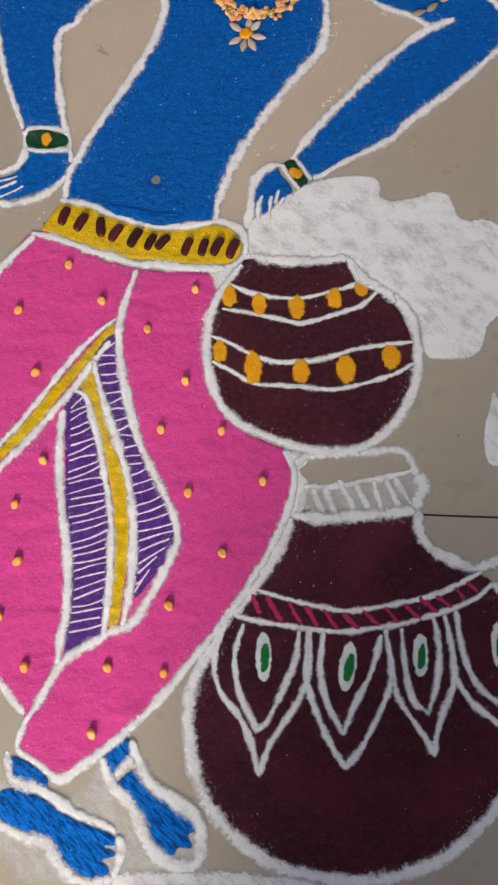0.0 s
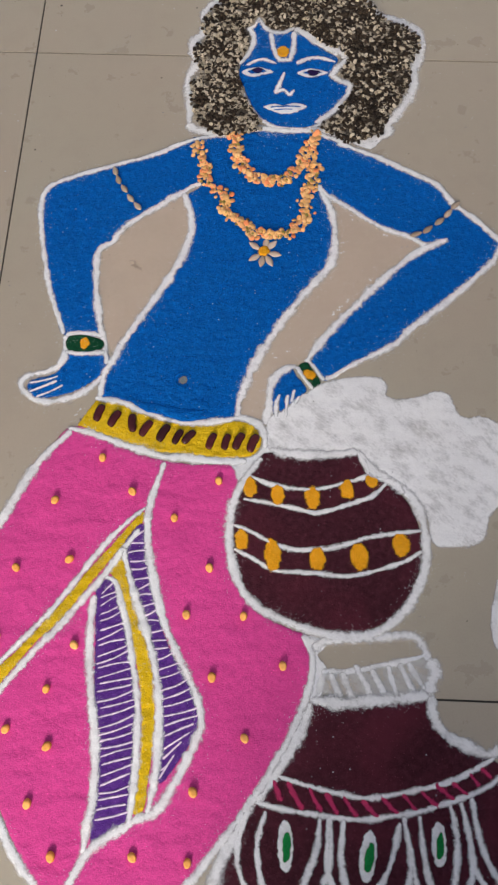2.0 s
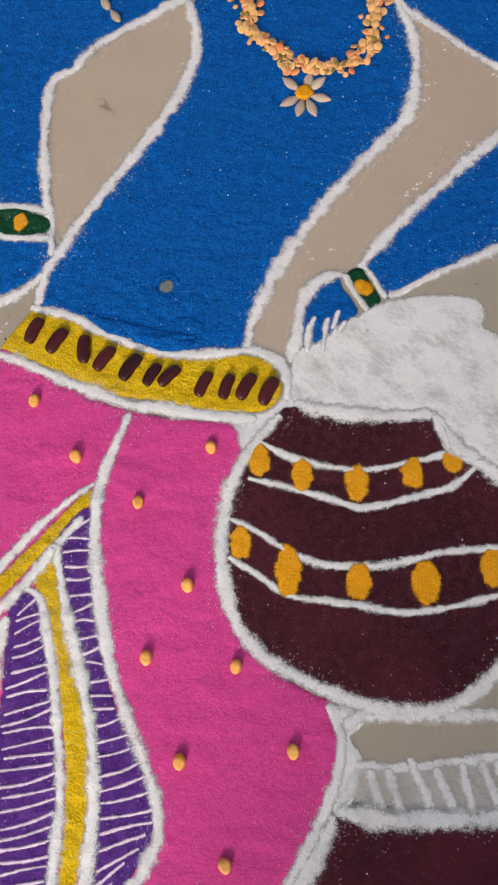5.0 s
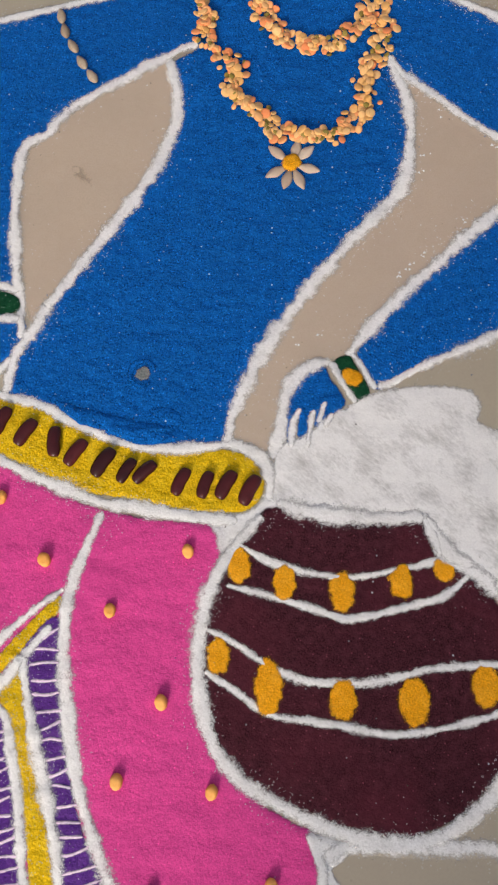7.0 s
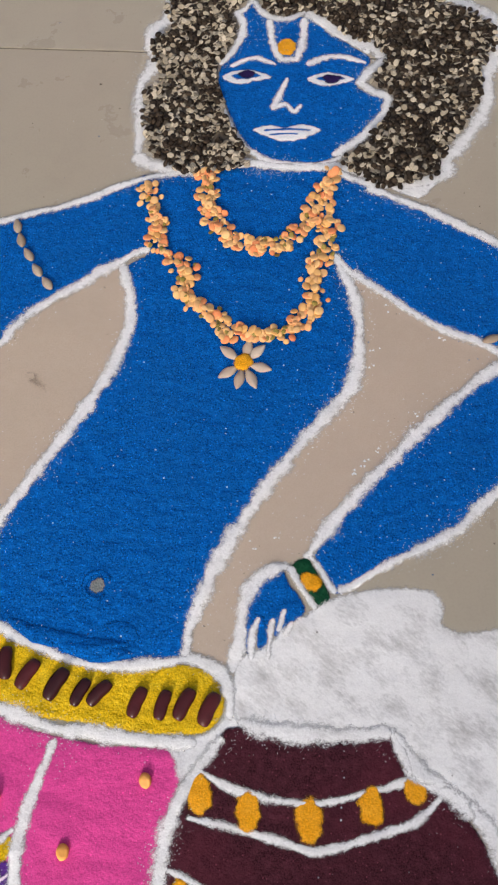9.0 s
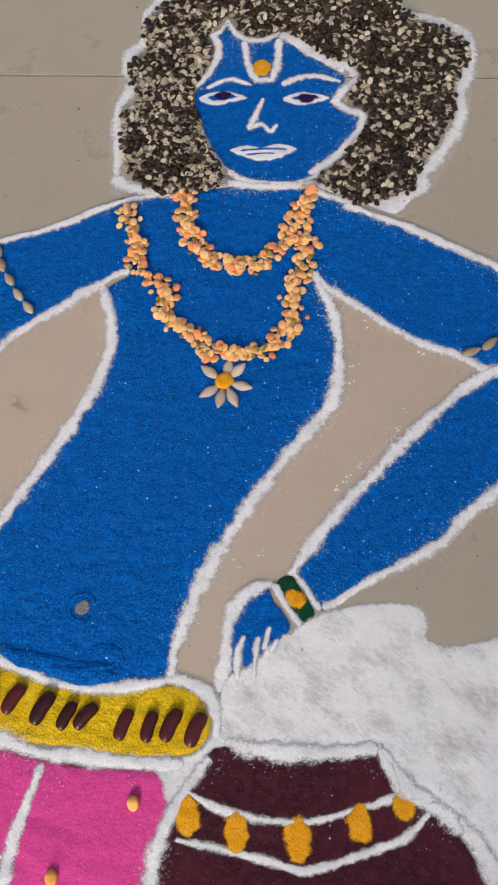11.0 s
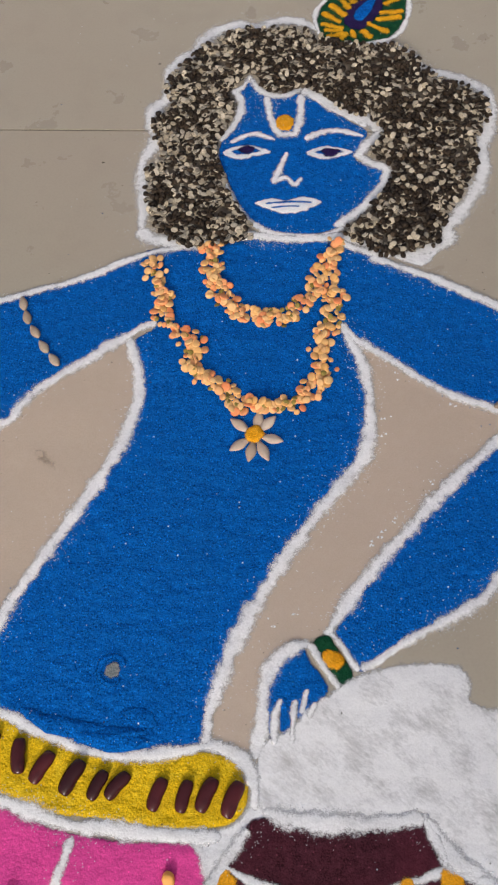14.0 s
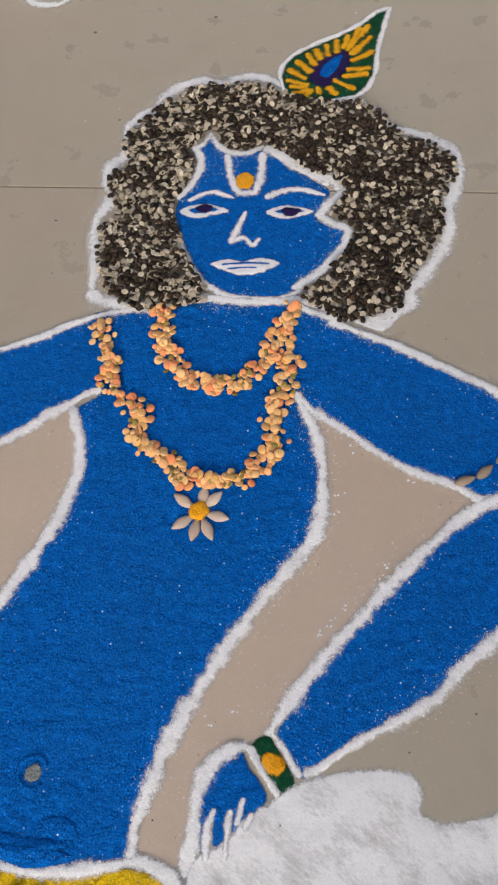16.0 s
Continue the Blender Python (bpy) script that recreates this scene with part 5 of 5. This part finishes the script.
for x, y in [(9.68, 34.96), (9.45, 34.46), (7.49, 32.72), (6.92, 32.11), (6.56, 31.79), (6.2, 31.41), (7.92, 41.47), (7.67, 41.76), (7.23, 38.73), (6.8, 37.75), (10.9, 39.57), (2.52, 27.84), (1.25, 27.17), (6.03, 23.64), (-12.67, 19.8), (-12.5, 20.39), (-14.77, 21.82), (-15.1, 21.41), (18.82, 37.43)]:
    for _ in range(3):
        r, q = rng.uniform(0.0005, 0.0012), rng.uniform(0, 6.3)
        cx, cy = x / 100 + rng.gauss(0, 0.0014), y / 100 + rng.gauss(0, 0.0014)
        first = len(gv)
        gv += [(cx + r * (u * math.cos(q) - v * math.sin(q)), cy + r * (u * math.sin(q) + v * math.cos(q)), 0.0001 + r * 0.3 * w) for u, v, w in grain]
        gf += [tuple(first + i for i in f) for f in shell]
for line, side, wide in STREWN:
    for (x, y), (sx, sy) in zip(line, side):
        thick = lump(x, y, 25, 4)
        for _ in range(4 if thick > 0.15 else 2 if thick > -0.05 else 1 if rng.random() < 0.4 else 0):
            off = (wide * 0.75 + rng.expovariate(1 / 0.0024)) * rng.choice((-1, 1))
            cx, cy = x + sx * off + rng.gauss(0, 0.0008), y + sy * off + rng.gauss(0, 0.0008)
            r, q, z = rng.uniform(0.00014, 0.00038), rng.uniform(0, 6.3), ground(cx, cy) + 0.0001
            first = len(gv)
            gv += [(cx + r * (u * math.cos(q) - v * math.sin(q)), cy + r * (u * math.sin(q) + v * math.cos(q)), z + r * 0.7 * w) for u, v, w in grain]
            gf += [tuple(first + i for i in f) for f in shell]
dark_v, dark_f, blue_v, blue_f = [], [], [], []
for k in range(420):
    line, side, wide = STREWN[rng.randrange(14)]
    i = rng.randrange(len(line))
    off = (wide * 0.6 + rng.expovariate(1 / 0.006)) * rng.choice((-1, 1))
    cx, cy = line[i] + side[i] * off
    if k < 150:
        cx, cy = rng.uniform(-0.24, 0.24), rng.uniform(-0.1, 0.74)
    if ground(cx, cy) > 0.0001 and k % 4:
        continue
    vs, fs = (dark_v, dark_f) if k % 5 else (blue_v, blue_f)
    r, q, z = rng.uniform(0.0002, 0.00055) * (1.8 if rng.random() < 0.08 else 1), rng.uniform(0, 6.3), ground(cx, cy) + 0.0001
    first = len(vs)
    vs += [(cx + r * (1.5 * u * math.cos(q) - v * math.sin(q)), cy + r * (1.5 * u * math.sin(q) + v * math.cos(q)), z + r * 0.6 * w) for u, v, w in grain]
    fs += [tuple(first + i for i in f) for f in shell]
for name, vs, fs, tone, label in (("dirt_flecks", dark_v, dark_f, (0.05, 0.04, 0.03), "dark flecks of dirt and chaff scattered over the tiles"), ("blue_flecks", blue_v, blue_f, (0.005, 0.09, 0.22), "spilled flecks of blue powder beside the drawing")):
    mesh = bpy.data.meshes.new(name)
    mesh.from_pydata(vs, [], fs)
    tagged(link(name, mesh, None, label, plain(name, tone, 0.9, 900, 0.0001)), category="powder", kind="stuff")
mesh = bpy.data.meshes.new("powder_grains")
mesh.from_pydata(gv, [], gf)
tagged(link("powder_grains", mesh, None, "stray grains of white powder scattered over the tiles", plain("white_grain", (0.70, 0.73, 0.77), 0.9, 900, 0.0001)), category="powder", kind="stuff")
